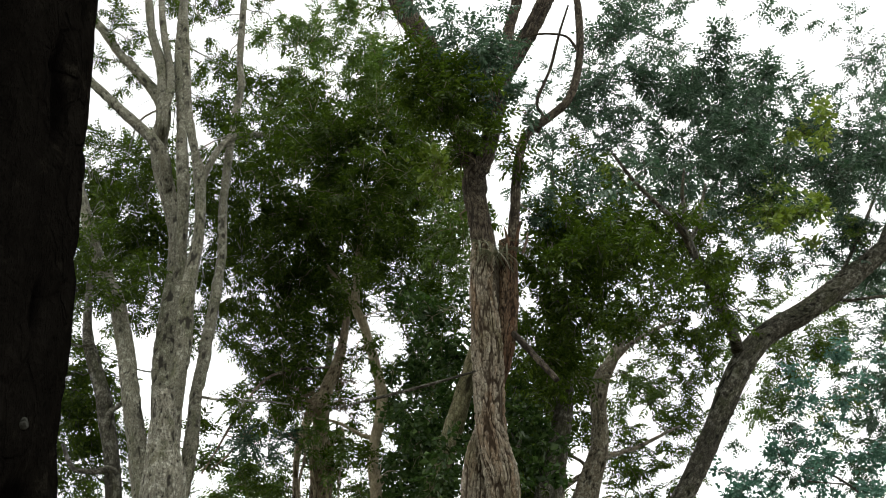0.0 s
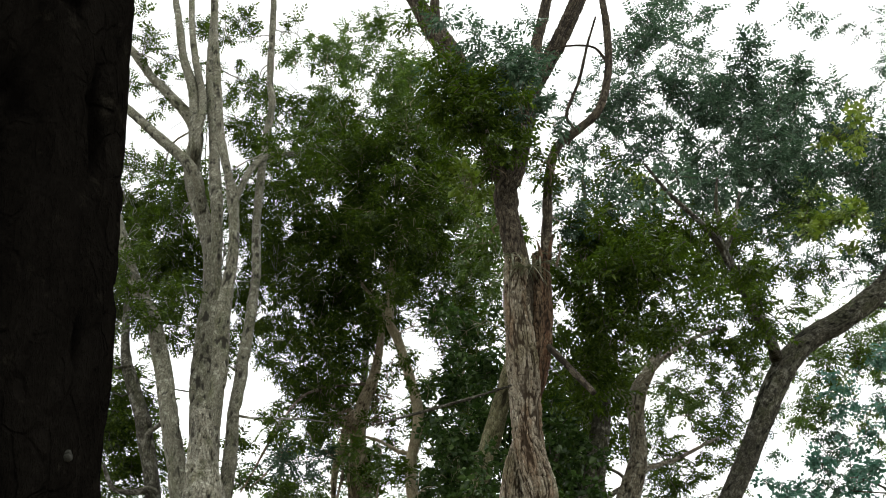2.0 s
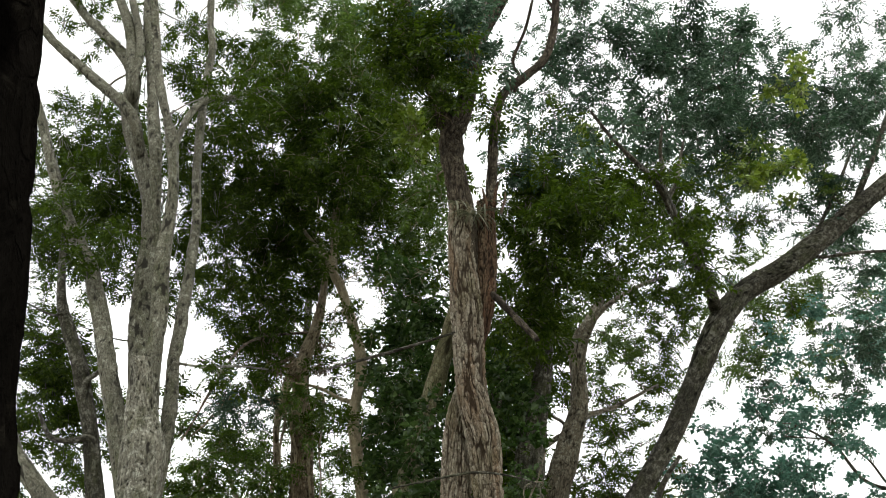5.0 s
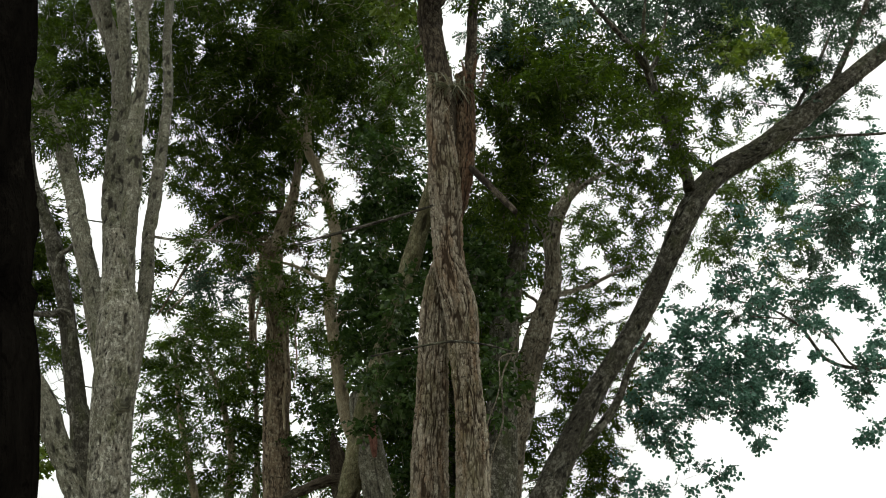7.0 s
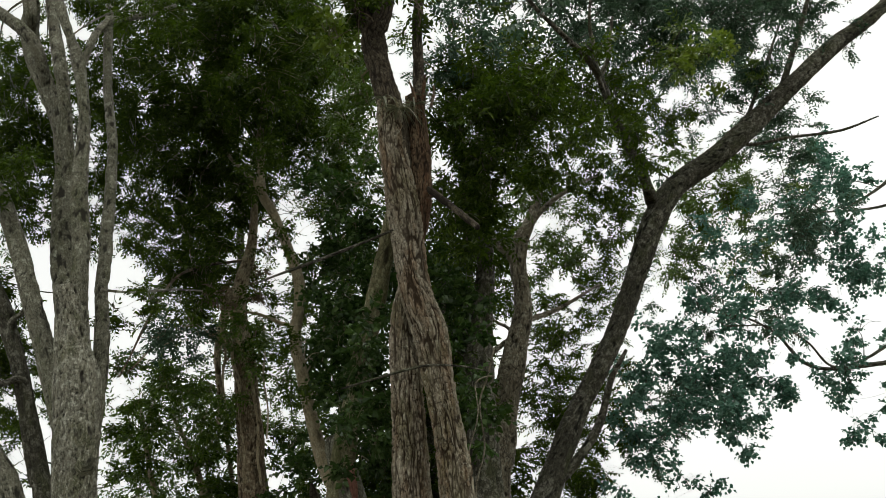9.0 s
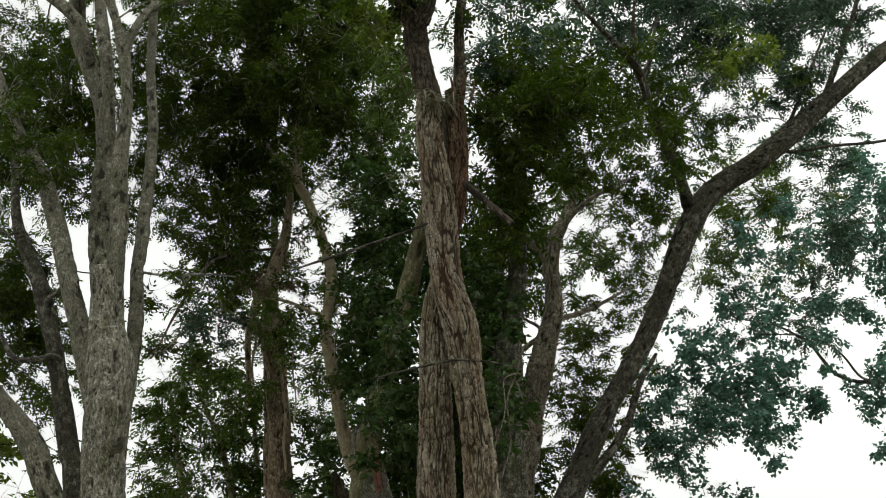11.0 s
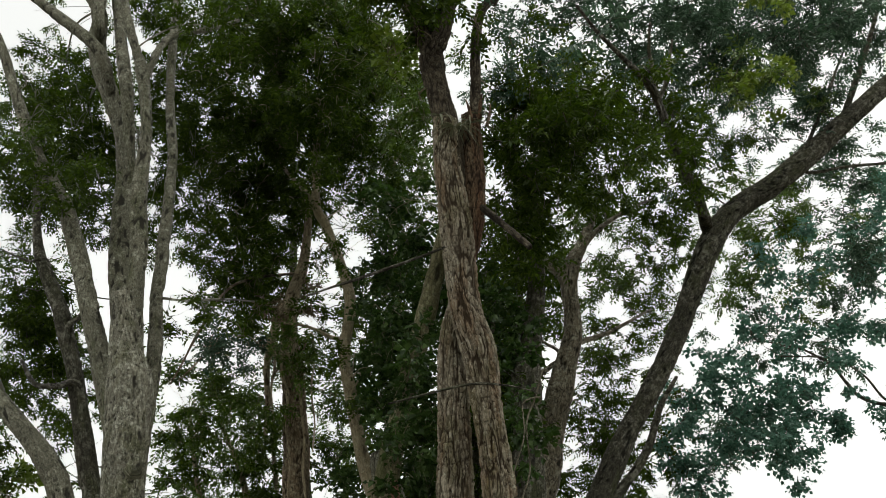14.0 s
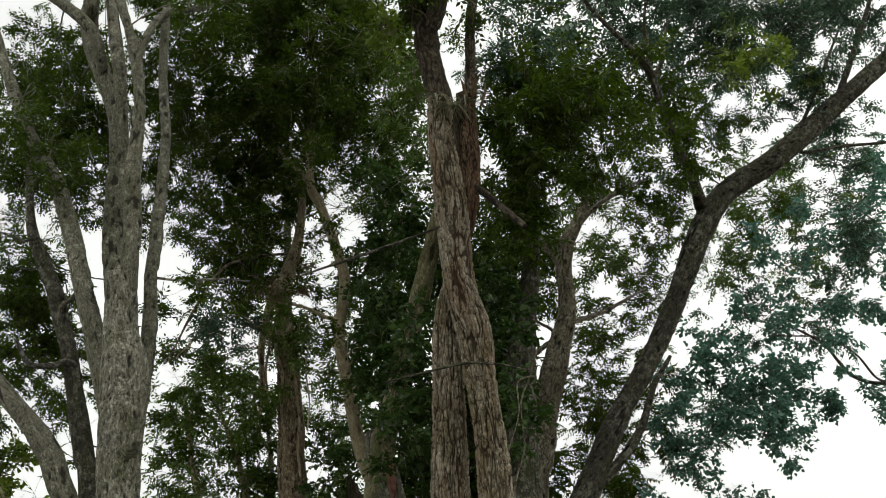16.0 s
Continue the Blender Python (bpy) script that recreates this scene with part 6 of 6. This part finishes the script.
# distant tree
limbs, clumps = [], []
limbs.append(("trunk", [(-2.19, 19.00, -0.15, 0.198), (-2.19, 19.00, 0.76, 0.152), (-2.17, 19.00, 3.36, 0.127), (-2.36, 19.00, 6.65, 0.094), (-2.27, 19.00, 10.27, 0.053), (-2.41, 19.00, 12.65, 0.030)]))
clumps += [
    ((-2.99, 18.43, 8.56), (1.58, 0.91, 1.12), 0.42, 0),
    ((-2.50, 18.77, 7.15), (1.28, 0.85, 1.25), 0.38, 0),
    ((-0.96, 18.20, 8.82), (1.29, 0.81, 1.12), 0.30, 0),
    ((-1.07, 18.84, 7.39), (1.29, 0.90, 1.40), 0.32, 0),
    ((-1.53, 18.21, 5.81), (1.47, 0.80, 0.92), 0.36, 0),
    ((-3.21, 18.18, 5.91), (1.07, 0.58, 0.65), 0.26, 0),
    ((-3.89, 18.49, 14.83), (1.15, 0.87, 1.44), 0.26, 1),
    ((-2.12, 18.35, 15.82), (1.66, 0.88, 0.97), 0.30, 1),
]
clumps += [
    ((-3.69, 18.54, 7.31), (0.70, 0.51, 0.82), 0.17, 0),
    ((-2.51, 18.65, 5.02), (0.95, 0.72, 1.20), 0.38, 0),
    ((-1.51, 18.17, 4.08), (1.05, 0.79, 1.28), 0.38, 1),
    ((-1.50, 18.12, 2.87), (1.16, 0.68, 0.88), 0.38, 1),
    ((-0.69, 18.18, 4.89), (0.80, 0.62, 1.04), 0.34, 0),
]
tree("distant_tree", "thin distant tree with small airy leaves", "tree", "dark", "plain", limbs, clumps, seed=32, size=1.15, detail=0.3, group="distant trees")

# distant tree
limbs, clumps = [], []
limbs.append(("trunk", [(1.85, 19.00, -0.15, 0.200), (1.85, 19.00, 0.64, 0.154), (2.04, 19.00, 3.26, 0.128), (2.06, 19.00, 6.57, 0.095), (2.39, 19.00, 10.24, 0.053), (2.41, 19.00, 12.63, 0.031)]))
clumps += [
    ((2.68, 18.86, 12.52), (1.75, 1.06, 1.40), 0.41, 2),
    ((4.08, 18.69, 14.93), (1.82, 1.10, 1.45), 0.36, 2),
    ((4.47, 18.06, 9.71), (1.59, 0.91, 1.13), 0.43, 0),
    ((4.37, 18.33, 8.14), (1.56, 0.90, 1.11), 0.39, 0),
    ((3.94, 18.54, 6.62), (1.52, 0.87, 1.08), 0.46, 0),
    ((3.02, 18.49, 7.50), (0.99, 0.75, 1.24), 0.41, 0),
    ((6.39, 18.69, 9.99), (1.35, 0.80, 1.03), 0.36, 2),
    ((7.33, 18.49, 11.19), (1.83, 0.91, 0.89), 0.41, 2),
]
clumps += [
    ((2.16, 18.12, 13.50), (0.94, 0.63, 0.92), 0.26, 2),
    ((5.68, 18.27, 8.12), (1.13, 0.66, 0.83), 0.41, 1),
    ((3.63, 18.47, 4.21), (1.09, 0.77, 1.19), 0.46, 0),
    ((3.83, 18.87, 5.82), (1.14, 0.71, 0.97), 0.41, 0),
    ((4.65, 18.33, 3.96), (1.08, 0.67, 0.92), 0.41, 2),
    ((5.81, 18.83, 4.44), (1.26, 0.69, 0.82), 0.41, 2),
    ((3.07, 18.76, 3.00), (0.94, 0.63, 0.92), 0.46, 0),
]
tree("distant_tree", "thin distant tree with small airy leaves", "tree", "dark", "plain", limbs, clumps, seed=33, size=1.15, detail=0.3, group="distant trees")

# distant tree
limbs, clumps = [], []
limbs.append(("trunk", [(13.55, 19.00, -0.15, 0.205), (13.55, 19.00, 0.28, 0.158), (14.25, 19.00, 2.96, 0.132), (14.91, 19.00, 6.35, 0.098), (15.97, 19.00, 10.12, 0.055), (16.45, 19.00, 12.59, 0.032)]))
clumps += [
    ((7.88, 19.31, 9.22), (1.67, 0.96, 1.19), 0.51, 1),
    ((7.13, 18.87, 7.61), (1.58, 0.91, 1.12), 0.51, 1),
    ((9.11, 19.24, 10.22), (1.39, 0.87, 1.21), 0.51, 2),
    ((8.82, 19.44, 8.26), (1.35, 0.89, 1.32), 0.51, 2),
    ((7.69, 19.11, 6.42), (1.70, 0.89, 0.97), 0.51, 2),
    ((6.20, 19.16, 6.77), (1.15, 0.67, 0.84), 0.39, 2),
    ((8.75, 19.10, 12.63), (1.93, 1.12, 1.41), 0.39, 2),
    ((7.05, 18.83, 14.56), (1.65, 0.99, 1.29), 0.24, 2),
]
clumps += [
    ((10.18, 19.37, 14.28), (1.18, 0.89, 1.48), 0.39, 2),
]
tree("distant_tree", "thin distant tree with small airy leaves", "tree", "dark", "plain", limbs, clumps, seed=34, size=1.3, detail=0.3, group="distant trees")

# leaning log and snag: deadwood, the shade on it put into dark bark
limbs, clumps = [], []
limbs.append(("trunk", [(-1.620, 13.200, -0.150, 0.140), (-1.600, 13.000, 0.900, 0.100), (-1.500, 12.600, 1.900, 0.075), (-1.397, 12.400, 2.213, 0.064), (-1.176, 12.400, 2.320, 0.064), (-0.967, 12.400, 2.400, 0.071), (-0.790, 12.400, 2.436, 0.071), (-0.620, 12.400, 2.418, 0.064)]))
limbs.append(("snag", [(-0.649, 12.900, -0.150, 0.300), (-0.649, 12.900, 1.690, 0.221), (-0.699, 12.900, 2.220, 0.184), (-0.780, 12.900, 2.581, 0.133), (-0.846, 12.900, 2.863, 0.074), (-0.880, 12.900, 3.041, 0.022)]))
tree("leaning_log", "dark brown broken log leaning between the trunks", "log", "upper", "furrowed", limbs, clumps, seed=51, size=1.0, detail=0.3)

# dry vine
limbs, clumps = [], []
limbs.append(("stem", [(-1.585, 12.800, 4.687, 0.022), (-1.526, 12.800, 4.425, 0.022), (-1.497, 12.800, 4.133, 0.019), (-1.469, 12.800, 3.810, 0.019), (-1.499, 12.800, 3.429, 0.017), (-1.474, 12.800, 3.052, 0.017)]))
limbs.append(("stem", [(-1.670, 12.800, 5.181, 0.026), (-1.739, 12.800, 4.959, 0.026), (-1.730, 12.800, 4.623, 0.022), (-1.670, 12.800, 4.362, 0.022), (-1.692, 12.800, 3.933, 0.019), (-1.659, 12.800, 3.440, 0.019), (-1.687, 12.800, 3.067, 0.017)]))
limbs.append(("stem", [(-1.670, 12.750, 5.589, 0.026), (-1.775, 12.750, 5.496, 0.026), (-1.845, 12.750, 5.217, 0.022), (-1.814, 12.750, 4.802, 0.019), (-1.869, 12.750, 4.438, 0.016), (-1.845, 12.750, 4.041, 0.013)]))
limbs.append(("stem", [(-1.345, 12.700, 5.130, 0.015), (-1.312, 12.700, 4.753, 0.013), (-1.358, 12.700, 4.390, 0.013), (-1.327, 12.700, 3.959, 0.011), (-1.365, 12.700, 3.611, 0.010)]))
tree("dry_vine", "dry brown vine strands hanging on a trunk", "vine", "straw", "scaly", limbs, clumps, seed=52, size=1.0, detail=0.3)

# ---- grey strap-shaped leaves hanging at the broken stem ----
def strap_tuft(name, label, spots, seed):
    rng = random.Random(seed)
    root = tagged(new(name), label, "plant")
    root.location = spots[0][0]
    for place, count, longest in spots:
        bm = bmesh.new()
        for _ in range(count):
            turn, length, wide = rng.uniform(0, 2 * math.pi), longest * rng.uniform(0.55, 1.0), rng.uniform(0.004, 0.008)
            rise, out = rng.uniform(0.1, 0.7), Vector((math.cos(turn), math.sin(turn) * 0.6, 0))
            side = Vector((-out.y, out.x, 0)).normalized()
            rows = []
            for i in range(7):
                q = i / 6
                mid = Vector(place) - root.location + out * length * q + Vector((0, 0, length * (rise * q - 0.95 * q * q)))
                w = wide * (1 - q) ** 0.5 + 0.0006
                rows.append([bm.verts.new(mid + side * w), bm.verts.new(mid + Vector((0, 0, -w * 0.6))), bm.verts.new(mid - side * w)])
            for a, b in zip(rows, rows[1:]):
                bm.faces.new((a[0], a[1], b[1], b[0]))
                bm.faces.new((a[1], a[2], b[2], b[1]))
        me = bpy.data.meshes.new("strap_leaves")
        bm.to_mesh(me)
        bm.free()
        me.materials.append(LEAF[7])
        child("strap_leaves", me, root, kind="stuff")


strap_tuft("epiphyte", "grey-green strap-leaved plant hanging on a broken stem", [((0.42, 7.80, 5.40), 26, 0.34), ((0.56, 7.86, 5.46), 24, 0.32), ((0.30, 7.82, 5.52), 14, 0.26), ((0.64, 7.90, 5.56), 12, 0.24)], 71)

# ---- the trunk beside the path: shade put into its bark, lichen fleck dimmed alike ----
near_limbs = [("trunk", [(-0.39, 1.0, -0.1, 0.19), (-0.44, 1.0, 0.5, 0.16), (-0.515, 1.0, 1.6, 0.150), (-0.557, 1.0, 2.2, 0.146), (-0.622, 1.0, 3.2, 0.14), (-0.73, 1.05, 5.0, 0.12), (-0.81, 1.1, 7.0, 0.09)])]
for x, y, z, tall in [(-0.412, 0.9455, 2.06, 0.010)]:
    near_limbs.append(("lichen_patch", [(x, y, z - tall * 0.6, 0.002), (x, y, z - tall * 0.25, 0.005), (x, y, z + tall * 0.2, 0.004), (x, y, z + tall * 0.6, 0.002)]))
tree("silhouette_tree", "near-black rough trunk close beside the path", "tree", "near", "scaly", near_limbs, seed=21)
